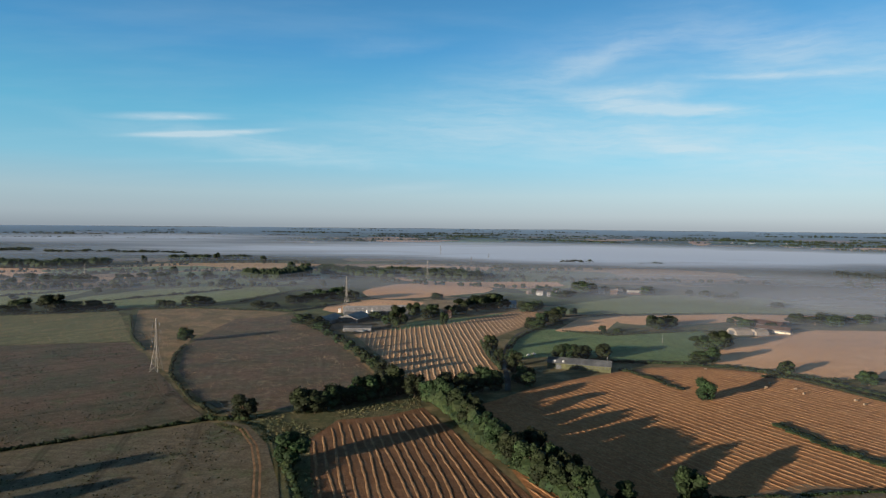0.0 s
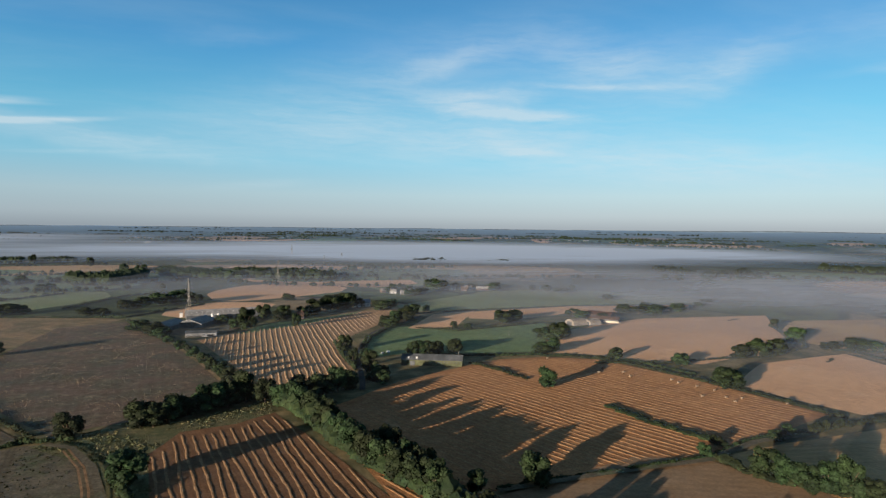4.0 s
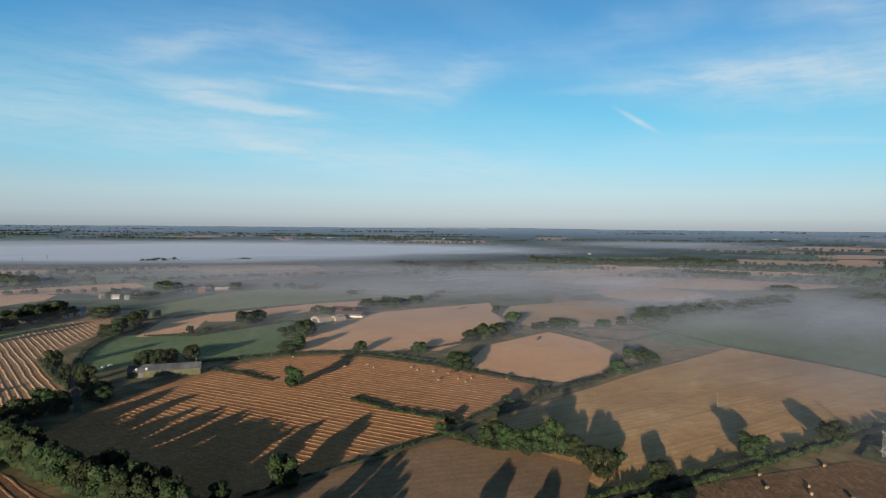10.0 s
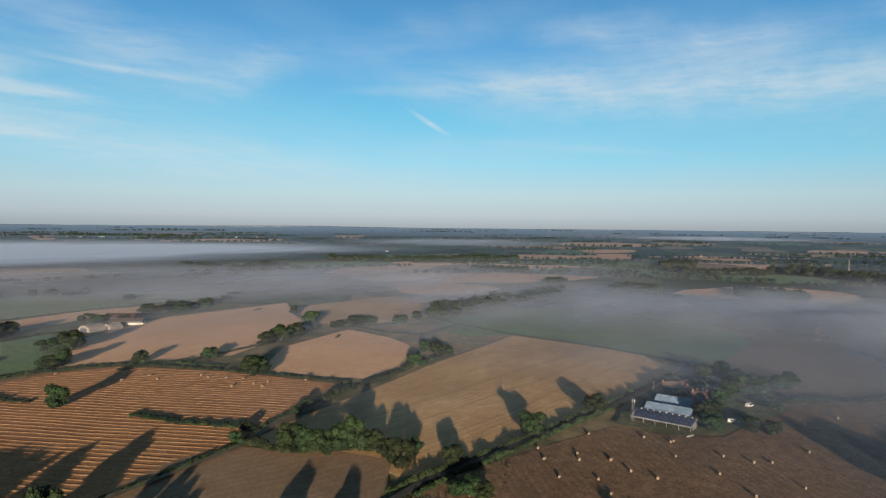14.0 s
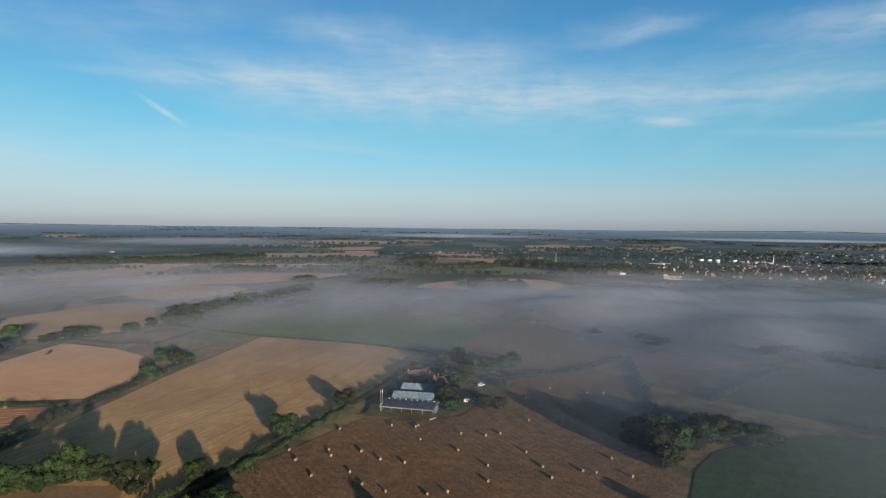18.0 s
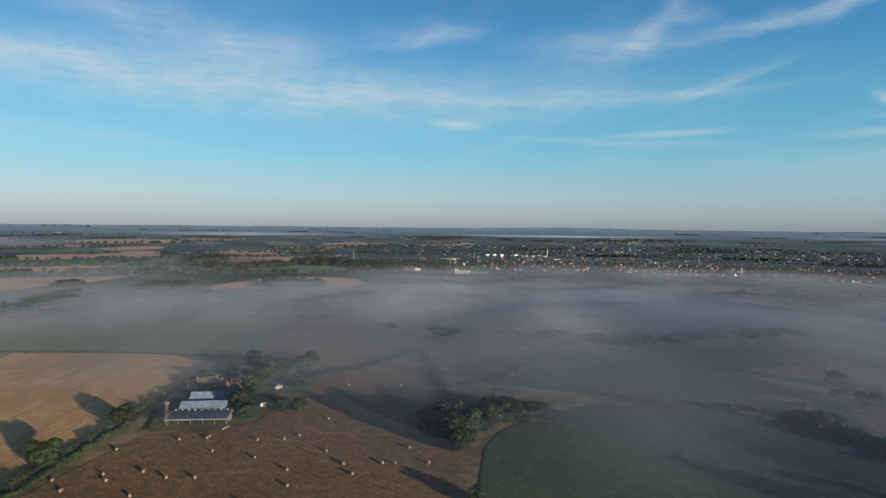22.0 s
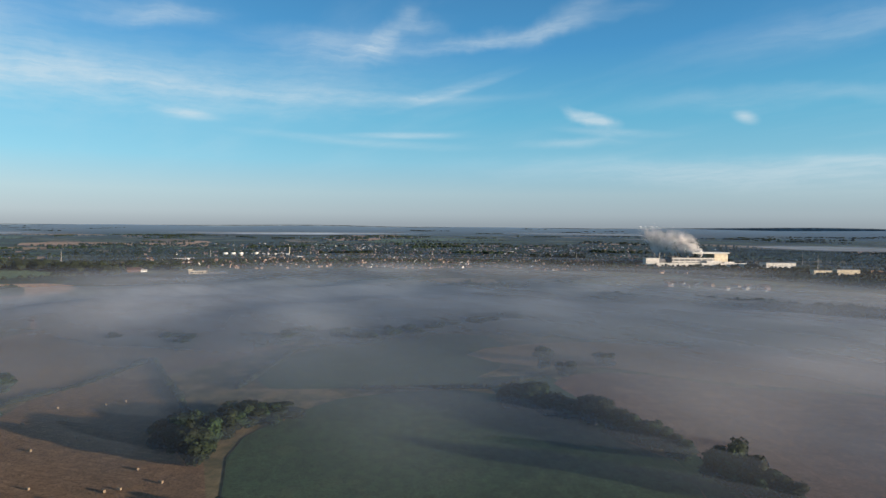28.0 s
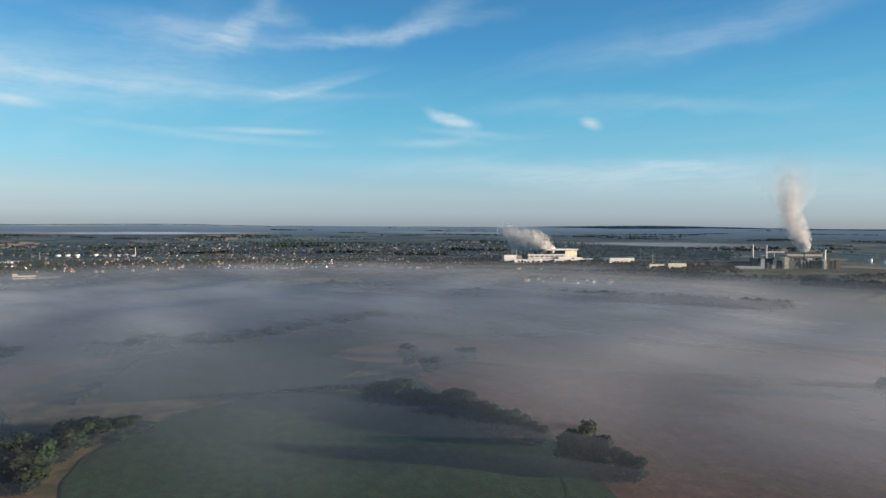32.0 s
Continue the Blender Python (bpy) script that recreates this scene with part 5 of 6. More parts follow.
road("road", "narrow dark asphalt lane between hedges", [(71, 368), (75, 388), (84, 452), (98, 512), (119, 567), (155, 619), (193, 657)], 3.6, ASPHALT)
road("road", "dark lane along the bale field", [(176, 125), (201, 124), (235, 114), (301, 100), (367, 87), (434, 71)], 3.4, ASPHALT)
road("track", "pale dirt track round the stubble field", [(-83, 316), (-71, 308), (-57, 281), (-46, 243), (-40, 218)], 3.5, TILLED)
road("track", "straw-coloured track beside the hedge", [(-93, 684), (-47, 547), (-19, 455), (-2, 389)], 7.0, FALLOW)
road("track", "dirt track along the hedge", [(93, 212), (139, 214), (192, 214), (230, 226), (267, 227)], 4.0, TILLED)
def beside(path, off):
    """The same way, moved aside."""
    return [(x + off, y + off * 0.5) for x, y in path]


for dx in (-1.0, 1.0):
    road("wheel_track", "dark wheel track across the weedy field", beside([(-157, 415), (-139, 381), (-134, 350), (-132, 324)], dx), 0.6, TILLED)
    road("wheel_track", "dark wheel track across the weedy field", beside([(-136, 373), (-119, 349), (-103, 326)], dx), 0.6, TILLED)
    road("wheel_track", "straw-coloured wheel track beside the margin", beside([(-72, 305), (-61, 281), (-54, 255), (-47, 219)], dx), 0.9, STRAW)
field("farmyard", "dark trodden yard between the barns", TILLED, [(-76, 625), (-48, 701), (30, 739), (24, 675), (-8, 607), (-40, 582)])
field("farmyard", "dark trodden yard beside the solar barn", ROUGH, [(313, 78), (340, 81), (415, 67), (454, 23), (376, 5), (323, 28), (312, 45)])

# ---- the long barn beside the pasture ----
barn = site("barn", 132, 423, "long olive timber barn with a dark slate roof", "barn", turn=-6)
gable(barn, 0, 5, 44, 11, 3.6, 6.6, OLIVE, DARK)
for i in range(12):
    box(barn, "opening", -4 + i * 2.2, -0.6, 1.7, 0.7, 0.24, 0.8, DARK)
for i in range(2):
    prism(barn, "rooflight", [(-4.9, 4.05), (-3.2, 4.95), (-3.2, 5.15), (-4.9, 4.25)], -17 + i * 6, 5.0, 0.25, 1.3, WHITE, "pale rooflight")
box(barn, "doorway", -14, -0.6, -0.5, 3.6, 0.2, 3.2, DARK)
tube(barn, "flue", 19, 8, 5, 0.25, 4.0, STEEL)

# ---- the farm beyond the weed field ----
for x_, y_, w_, h_, lab in ((-70, 625, 20, 8.0, "dark-fronted barn with a rusty sheet roof"), (-45, 636, 24, 8.5, "dark-fronted barn with a pale sheet roof")):
    b = site("barn", x_, y_, lab, "barn", turn=-28, group="farm barns")
    gable(b, 0, 16, 32, w_, 4.6, h_, DARK, GREY, along="y")
    box(b, "door", 0, -0.1, -0.5, w_ * 0.4, 0.3, 4.3, DARK)
    prism(b, "verge_board", [(-w_ / 2, 4.5), (0, h_ - 0.1), (w_ / 2, 4.5), (w_ / 2, 4.9), (0, h_ + 0.35), (-w_ / 2, 4.9)], 0, -0.2, 0, 0.2, SHEET, "pale gable edge", along="y")
b = site("cattle_shed", -32, 588, "low grey-walled shed with a dark roof", "shed", turn=-6)
gable(b, 0, 5, 26, 10, 2.8, 4.4, GREY, DARK)
for i in range(6):
    box(b, "window", -10 + i * 4, -0.08, 1.0, 2.6, 0.16, 0.9, DARK)
b = site("long_barn", -3, 683, "very long barn with a pale sheet roof", "barn", turn=8)
gable(b, -8, 22, 78, 20, 5.0, 9.5, DARK, SHEET)
for i in range(14):
    box(b, "rooflight", -42 + i * 5.2, 15.2, 7.45, 1.2, 2.2, 0.25, WHITE)
for i, x_ in enumerate((-16, -10)):
    t_ = site("feed_silo", -22, 683, "small white feed silo", "silo", group="feed silos")
    t_.location.x += x_ + 12
    tube(t_, "body", 0, 0, 2.0, 1.5, 4.5, WHITE)
    tube(t_, "cone", 0, 0, 6.5, 1.5, 1.2, WHITE, r2=0.3)
    tube(t_, "hopper", 0, 0, 0.6, 0.4, 1.5, GREY, r2=1.5)
    for sx, sy in ((1, 1), (-1, 1), (1, -1), (-1, -1)):
        box(t_, "leg", sx, sy, -0.5, 0.18, 0.18, 2.8, STEEL)
for n_, (x_, y_) in enumerate(((-59, 719), (-49, 739))):
    t_ = site("water_tank", x_, y_, "white square tank beside the barns", "tank", group="farm tanks")
    box(t_, "body", 0, 0, -0.5, 3.2, 3.2, 5.0, WHITE, bevel=0.2)
    box(t_, "lid", 0, 0, 4.5, 3.4, 3.4, 0.35, GREY)


def house(x, y, L, W, eaves, ridge, wall, roof, label, turn=0.0, windows=3, group="farmhouses", name="house"):
    b = site(name, x, y, label, "house", turn, group)
    gable(b, 0, W / 2, L, W, eaves, ridge, wall, roof)
    for i in range(windows):
        for k in range(2 if eaves > 4 else 1):
            w_ = box(b, "window", (i + 0.5) / windows * L - L / 2, -0.05, 0.9 + k * 2.6, 1.1, 0.12, 1.2, GLASS)
            box(w_, "sill", (i + 0.5) / windows * L - L / 2, -0.12, 0.75 + k * 2.6, 1.4, 0.2, 0.12, WHITE)
    box(b, "door", L * 0.08, -0.06, -0.5, 1.0, 0.14, 2.1, DARK)
    for s in (-1, 1):
        box(b, "chimney", s * (L / 2 - 0.8), W / 2, ridge - 0.6, 0.9, 0.7, 1.9, BRICK)
    return b


house(62, 674, 9, 7, 4.8, 7.2, BRICK, TILE, "brick farmhouse with a tiled roof beside the straw field", 20)
house(147, 760, 18, 8, 4.2, 8.0, WHITE, BLUE, "long house with a pale blue roof among trees", 5)
house(138, 754, 8, 7, 4.6, 7.4, WHITE, TILE, "white cottage with a red tiled roof", -20)
for x_, y_, L_, W_, wall_, roof_, turn_, label_ in (
        (219, 899, 9, 6, WHITE, SHEET, -8, "white farmhouse in the misty meadow"), (231, 881, 8, 6, SHEET, SHEET, 15, "pale outbuilding beside the farmhouse"),
        (211, 915, 12, 6, BRICK, SHEET, 30, "long brick shed with a pale roof"), (240, 902, 10, 6, DARK, SHEET, -35, "dark shed with a pale roof"), (226, 926, 8, 5, WHITE, GREY, 60, "small white cottage behind the farmhouse"),
        (323, 926, 9, 6, WHITE, SHEET, 12, "white cottage row in the misty meadow"), (337, 912, 10, 6, BRICK, TILE, -10, "brick cottage with a brown roof"), (352, 921, 8, 5, SHEET, SHEET, 40, "pale shed behind the cottages"),
        (368, 911, 20, 6, BRICK, SHEET, 0, "low brick stable with a pale roof"), (346, 938, 12, 6, BRICK, GREY, -25, "brick barn with a grey roof"), (310, 938, 9, 6, WHITE, GREY, 20, "white cottage under trees")):
    house(x_, y_, L_, W_, 2.8, 5.4, wall_, roof_, label_, turn_, 3, "meadow farms")
for row in ((214, 909, 9.0, 11.0), (236, 893, 8.0, 9.0), (247, 908, 10.0, 12.0), (228, 935, 11.0, 13.0), (330, 935, 11.0, 12.0), (358, 930, 9.0, 11.0), (300, 931, 9.0, 11.0), (380, 921, 8.0, 10.0)):
    tree(*row, "dark tree sheltering a misty farm", "misty farm trees")

# ---- curved-roof hangars beside the tan field ----
def hangar(x, y, width, deep, high, label, turn):
    b = site("hangar", x, y, label, "hangar", turn, "curved hangars")
    arc = [(width / 2 * math.cos(a), high * math.sin(a)) for a in [math.pi * i / 14 for i in range(15)]]
    prism(b, "shell", [(p[0], p[1] - 0.5) for p in arc], 0, deep / 2, 0, deep, CONCRETE, along="y")
    box(b, "door", 0, -0.1, -0.5, width * 0.5, 0.25, high * 0.62, DARK)
    for i in range(7):
        a = [(0.5 * width * 1.012 * math.cos(math.pi * k / 14), high * 1.012 * math.sin(math.pi * k / 14) - 0.5) for k in range(15)]
        prism(b, "rib", a, 0, 1.5 + i * (deep - 3) / 6, 0, 0.25, GREY, along="y")


hangar(325, 564, 15, 18, 6.0, "pale curved-roof farm hangar", -50)
hangar(344, 561, 12, 14, 5.2, "grey curved-roof farm hangar", -50)
b = site("open_shed", 367, 561, "open-fronted shed with a pale front beside the tan field", "shed", turn=-12)
gable(b, -4, 12, 30, 13, 3.4, 5.6, DARK, TILE)
box(b, "front_board", 4, 4.8, 0.2, 16, 0.2, 1.7, CREAM, "pale front board")
for i in range(6):
    box(b, "post", -19 + i * 6.5, 4.85, -0.5, 0.3, 0.3, 3.8, STEEL)
b = site("shed", 375, 592, "brown-roofed barn behind the hangars", "shed", turn=-30)
gable(b, 0, 8, 30, 14, 4.2, 7.4, DARK, TILE)

# ---- solar barn, farmhouse and yard ----
s_ = site("solar_barn", 321, 57, "open barn with solar panels on its pale-edged roof", "barn", turn=-17)
prism(s_, "roof_slab", [(-1.0, 3.0), (9.0, 4.6), (9.0, 4.8), (-1.0, 3.2)], 0, 0, 0, 30, GREY)
for k in range(11):
    for j in range(4):
        prism(s_, "solar_panel", [(-0.6 + j * 2.3, 3.29 + j * 0.368), (1.6 + j * 2.3, 3.645 + j * 0.368), (1.6 + j * 2.3, 3.72 + j * 0.368), (-0.6 + j * 2.3, 3.37 + j * 0.368)], -13.2 + k * 2.64, 0, 0.02, 2.54, PANEL)
for x_ in (-15.1, 15.1):
    prism(s_, "edge_board", [(-1.1, 2.9), (9.1, 4.5), (9.1, 4.85), (-1.1, 3.25)], x_, 0, 0, 0.16, SHEET, "pale edge board")
box(s_, "edge_board", 0, -1.15, 2.85, 30.5, 0.16, 0.22, SHEET, "pale edge board")
box(s_, "edge_board", 0, 9.15, 4.5, 30.5, 0.16, 0.22, SHEET, "pale edge board")
for i in range(6):
    box(s_, "post", -14.5 + i * 5.8, -0.6, -0.5, 0.22, 0.22, 3.6, GREY)
for i in range(9):
    tube(s_, "roof_vent", -13 + i * 3.2, 9.2, 4.8, 0.3, 0.55, WHITE, r2=0.22, sides=10)
box(s_, "back_wall", 0, 8.7, -0.5, 29, 0.3, 4.9, DARK)
box(s_, "side_wall", 14.7, 5.6, -0.5, 0.3, 6.0, 3.9, GREY)
box(s_, "ramp_rail", 15.2, -4.0, -0.4, 0.35, 5.0, 0.45, SHEET, "white concrete kerb", turn=-25)
g_ = site("barn", 334, 58, "grey sheet-roofed barn behind the solar barn", "barn", turn=-14)
gable(g_, 1, 8, 23, 11, 3.8, 6.0, DARK, BLUE)
g_ = site("barn", 350, 57, "blue-grey sheet-roofed barn behind the solar barn", "barn", turn=-14)
gable(g_, 0, 8, 19, 11, 4.0, 6.6, DARK, BLUE)
house(373, 43, 13, 8, 3.0, 6.8, DIM_BRICK, TILE, "brick farmhouse with dark tiled roofs among trees", 10, 4)
house(383, 54, 11, 7, 2.8, 6.2, DIM_BRICK, TILE, "brick farm cottage with a tiled roof", -55, 3)
house(397, 61, 18, 7, 2.6, 5.4, DIM_BRICK, TILE, "low tiled stable range behind the farmhouse", 30, 4)
house(404, 43, 13, 7, 2.8, 6.0, CREAM, TILE, "cream gabled outbuilding with a tiled roof", 62, 3)
house(366, 55, 12, 6, 2.6, 5.2, DIM_BRICK, TILE, "low brick outhouse beside the lane", -20, 2)
m_ = site("mast", 322, 71, "slim white lattice mast beside the solar barn", "mast")
for sx, sy in ((-0.5, -0.5), (0.5, -0.5), (0.5, 0.5), (-0.5, 0.5)):
    box(m_, "leg", sx, sy, -0.5, 0.07, 0.07, 12.6, SHEET)
for i in range(9):
    bm = bmesh.new()
    for k in range(4):
        c_ = [(-0.5, -0.5), (0.5, -0.5), (0.5, 0.5), (-0.5, 0.5)]
        member(bm, (*c_[k], i * 1.33), (*c_[(k + 1) % 4], (i + 1) * 1.33), 0.05)
    part("brace", bm, SHEET, m_)
for k in (-1, 1):
    box(m_, "antenna", k * 0.62, 0, 10.4, 0.14, 0.14, 1.5, WHITE, "white panel antenna")


def vehicle(x, y, label, length, width, high, paint, turn, name):
    v = site(name, x, y, label, "vehicle", turn)
    v.location.z = 0.4
    L, W = length / 2, width / 2
    prism(v, "body", [(-L, 0.35), (L, 0.35), (L, high * 0.5), (L * 0.62, high * 0.56), (L * 0.42, high), (-L * 0.96, high), (-L, high * 0.6)], 0, 0, 0, width, paint, along="y")
    for s in (-1, 1):
        prism(v, "side_window", [(L * 0.5, high * 0.58), (L * 0.4, high * 0.93), (-L * 0.55, high * 0.93), (-L * 0.6, high * 0.58)], 0, s * (W + 0.01), 0, 0.03, GLASS, along="y")
    prism(v, "windscreen", [(L * 0.63, high * 0.57), (L * 0.44, high * 0.96), (L * 0.46, high * 0.97), (L * 0.65, high * 0.58)], 0, 0, 0, width * 0.86, GLASS, along="y")
    for sx in (-0.62, 0.66):
        for s in (-1, 1):
            bm = bmesh.new()
            bmesh.ops.create_cone(bm, cap_ends=True, segments=14, radius1=0.36, radius2=0.36, depth=0.25, matrix=Matrix.Translation((sx * L, s * (W - 0.1), 0.36)) @ Matrix.Rotation(math.pi / 2, 4, "X"))
            part("wheel", bm, DARK, v)
    for s in (-1, 1):
        box(v, "headlight", L + 0.01, s * W * 0.7, high * 0.36, 0.05, 0.35, 0.18, CREAM)
    box(v, "bumper", L + 0.03, 0, 0.3, 0.14, width * 0.96, 0.25, DARK)
    return v


vehicle(347, 26, "white delivery van parked in the farmyard", 5.6, 2.0, 2.3, WHITE, 0, "van")
vehicle(384, 21, "white box van parked beside the trees", 5.2, 2.0, 2.4, WHITE, 62, "van")
for i, (x_, y_) in enumerate(((85, 452), (107, 471), (112, 475))):
    vehicle(x_, y_, "small pale car parked by the lane", 4.2, 1.8, 1.5, WHITE if i else BRICK, 30 + 40 * i, "car")

# ---- pole in the barley field, posts ----
p_ = site("pole", 344, 154, "thin pale pole standing in the stubble", "pole")
tube(p_, "shaft", 0, 0, -0.5, 0.14, 9.0, STEEL, sides=8)
tube(p_, "base", 0, 0, -0.5, 1.0, 0.9, STRAW, r2=0.5, sides=10)
p_ = site("pole", 239, 525, "white pole standing in the pasture", "pole")
tube(p_, "shaft", 0, 0, -0.5, 0.06, 8.0, SHEET, sides=8)
tube(p_, "base", 0, 0, -0.5, 0.5, 0.6, CONCRETE, sides=10)
p_ = site("pole", 379, 72, "thin telegraph pole behind the barns", "pole")
tube(p_, "shaft", 0, 0, -0.5, 0.16, 9.5, BARK, sides=8)
box(p_, "crossarm", 0, 0, 8.0, 1.8, 0.15, 0.15, BARK)


# ---- straw bales ----
def bale_mesh():
    bm = bmesh.new()
    bmesh.ops.create_cube(bm, size=1, matrix=Matrix.Translation((0, 0, 0.65)) @ Matrix.Diagonal((2.3, 1.25, 1.3, 1)))
    bmesh.ops.subdivide_edges(bm, edges=bm.edges[:], cuts=2, use_grid_fill=True)
    for v in bm.verts:
        v.co += Vector((noise.noise(v.co * 2.1), noise.noise(v.co * 2.1 + Vector((5, 0, 0))), noise.noise(v.co * 2.1 + Vector((0, 5, 0))))) * 0.12
    bmesh.ops.bevel(bm, geom=[e for e in bm.edges if len(e.link_faces) == 2 and e.calc_face_angle() > 0.7], offset=0.12, segments=1, affect="EDGES")
    me = bpy.data.meshes.new("straw_bale")
    bm.to_mesh(me)
    bm.free()
    me.materials.append(BALED)
    return me


BALE = bale_mesh()
bale_rng = random.Random(4)


def bales(rows, label, group):
    for x, y in rows:
        ob = tagged(new("straw_bale", BALE), label, "bale", group)
        ob.location, ob.rotation_euler = (x, y, 0.32), (0, 0, bale_rng.uniform(-0.4, 0.4) + 0.3)
        ob.scale = [bale_rng.uniform(0.68, 0.86)] * 3


BALES = [(261, 99), (235, 80), (250, 92), (257, 79), (264, 82), (241, 66), (230, 58), (264, 67), (256, 57), (225, 48), (301, 61), (254, 46), (283, 44), (301, 49), (303, 48), (225, 32), (228, 25), (272, 25), (294, 26), (293, 14), (297, 7), (256, 11), (240, 10), (274, -5), (258, -12), (247, -15), (320, -7), (361, -23), (327, -25), (321, -29), (386, -21), (256, -28), (255, -33), (272, -42), (253, -47), (292, 85), (379, -43), (380, -53), (364, -5)]
bales(BALES, "square straw bale lying on the brown stubble", "bales on the brown field")
BALES_FAR = [(246, 380), (253, 365), (251, 354), (272, 338), (271, 330), (276, 319), (280, 308), (263, 299), (275, 293), (273, 284), (283, 289), (299, 272), (230, 241), (224, 421), (237, 370)]
bales(BALES_FAR, "straw bale lying on the combed stubble", "bales on the combed field")


# ---- pylons ----
def pylon(x, y, high, turn, label="grey steel lattice pylon with three pairs of arms"):
    p = site("pylon", x, y, label, "pylon", turn, "power line")
    p.location.z -= 0.5
    w = high * 0.003 + 0.05

    def half(z):
        t = z / high
        return high * (0.085 - 0.075 * min(1, t / 0.55) if t < 0.55 else 0.019 - 0.012 * (t - 0.55) / 0.45)
    levels = [high * t for t in (0, 0.14, 0.27, 0.38, 0.47, 0.55, 0.63, 0.71, 0.79, 0.87, 0.94, 1.0)]
    corners = [(-1, -1), (1, -1), (1, 1), (-1, 1)]
    for cx, cy in corners:
        ring = [(cx * half(z) + dx * w / 2, cy * half(z) + dy * w / 2, z) for z in levels for dx, dy in corners]
        sides = [(i * 4 + k, i * 4 + (k + 1) % 4, i * 4 + 4 + (k + 1) % 4, i * 4 + 4 + k) for i in range(len(levels) - 1) for k in range(4)]
        top = 4 * len(levels) - 4
        thing("leg", ring, sides + [(3, 2, 1, 0), (top, top + 1, top + 2, top + 3)], STEEL, p)
    for k in range(4):
        a, b = corners[k], corners[(k + 1) % 4]
        for z0, z1 in zip(levels, levels[1:]):
            h0, h1 = half(z0), half(z1)
            for start, end in (((a[0] * h0, a[1] * h0, z0), (b[0] * h1, b[1] * h1, z1)), ((b[0] * h0, b[1] * h0, z0), (a[0] * h1, a[1] * h1, z1)), ((a[0] * h1, a[1] * h1, z1), (b[0] * h1, b[1] * h1, z1))):
                bm = bmesh.new()
                member(bm, start, end, w * 0.58)
                part("brace", bm, STEEL, p)
    for z, reach in ((0.63, 0.115), (0.76, 0.145), (0.9, 0.11)):
        for s in (-1, 1):
            tip = (s * high * reach, 0, high * z)
            h = half(high * z)
            for cy, up in ((-1, 0.0), (1, 0.0), (-1, 0.045), (1, 0.045)):
                bm = bmesh.new()
                member(bm, (s * h, cy * h, high * (z + up)), tip, w * 0.66)
                arm = part("crossarm", bm, STEEL, p)
            tube(arm, "insulator", tip[0], 0, high * (z - 0.06), 0.18, high * 0.06, GREY, sides=6)
    return p


for row in [(-159, 433, 36), (-52, 729, 41), (67, 1144, 37), (-509, 1075, 32), (160, 2014, 40), (206, 1584, 26), (285, 1799, 23)]:
    pylon(*row, 55)

# ---- the town beyond the mist ----
town = random.Random(21)


def polar(az, r):
    return r * math.sin(radians(az)), r * math.cos(radians(az))


def town_house(seed):
    rng = random.Random(seed)
    wall = (TOWN_WALL, TOWN_WALL, WHITE, TOWN_WALL, TOWN_WALL)[seed % 5]
    b = tagged(new("town_house"), ("brown", "brown", "white", "brown", "pinkish")[seed % 5] + " town house with a pitched roof", "house", "town houses")
    gable(b, 0, 0, rng.uniform(7, 11), rng.uniform(5, 6.5), rng.uniform(3.6, 4.6), rng.uniform(6.0, 7.0), wall, (TILE, DARK, TILE)[seed % 3])
    box(b, "chimney", 2.5, 0, 5.4, 0.8, 0.7, 2.2, BRICK)
    b.location = (*polar(101 + seed * 1.3, 1500 + 40 * seed), 0.5)
    return b


def town_shed(seed):
    rng = random.Random(seed)
    b = tagged(new("warehouse"), "white flat-roofed warehouse in the town", "warehouse", "town warehouses")
    L, W, H = rng.uniform(14, 30), rng.uniform(10, 16), rng.uniform(4, 6)
    box(b, "wall", 0, 0, -0.6, L, W, H, WHITE)
    box(b, "roof", 0, 0, H - 0.6, L + 0.8, W + 0.8, 0.5, GREY)
    for i in range(3):
        box(b, "door", -L / 3 + i * L / 3, -W / 2 - 0.06, -0.5, 3.5, 0.16, 4.0, DARK)
    b.location = (*polar(112 + seed * 4.0, 1900 + 60 * seed), 0.5)
    return b


HOUSES = [town_house(s) for s in range(6)]
for i in range(120):
    az = town.triangular(97, 150, 122)
    x, y = polar(az, town.triangular(1450, 2900, 1800))
    copy_thing(HOUSES[i % 6], Matrix.Translation((x, y, rise(math.hypot(x, y)) + 0.5)) @ Matrix.Rotation(town.uniform(0, 6.28), 4, "Z"))
SHEDS = [town_shed(s) for s in range(4)]
for i in range(26):
    az = town.choice((town.uniform(100, 118), town.uniform(128, 143), town.uniform(128, 143), town.uniform(146, 162)))
    x, y = polar(az, town.uniform(1650, 2500))
    copy_thing(SHEDS[i % 4], Matrix.Translation((x, y, rise(math.hypot(x, y)) + 0.5)) @ Matrix.Rotation(radians(-az + town.uniform(-25, 25)), 4, "Z"))
# farms and villages on the far ridges
for i in range(30):
    az = town.uniform(-32, 92)
    x, y = polar(az, town.choice((town.uniform(3100, 4300), town.uniform(1500, 2400) if az > 50 else 3600)))
    copy_thing((HOUSES + SHEDS[:1])[i % 7], Matrix.Translation((x, y, rise(math.hypot(x, y)) + 0.5)) @ Matrix.Rotation(radians(-az + town.uniform(-30, 30)), 4, "Z"))
# white sheds on the far hill
for i in range(9):
    x, y = polar(155.5 + i * 0.55, 4550 + town.uniform(-60, 60))
    copy_thing(SHEDS[i % 4], Matrix.Translation((x, y, rise(math.hypot(x, y)) + far_hills(155.5 + i * 0.55, 4550) + 1)) @ Matrix.Rotation(radians(-157), 4, "Z"))
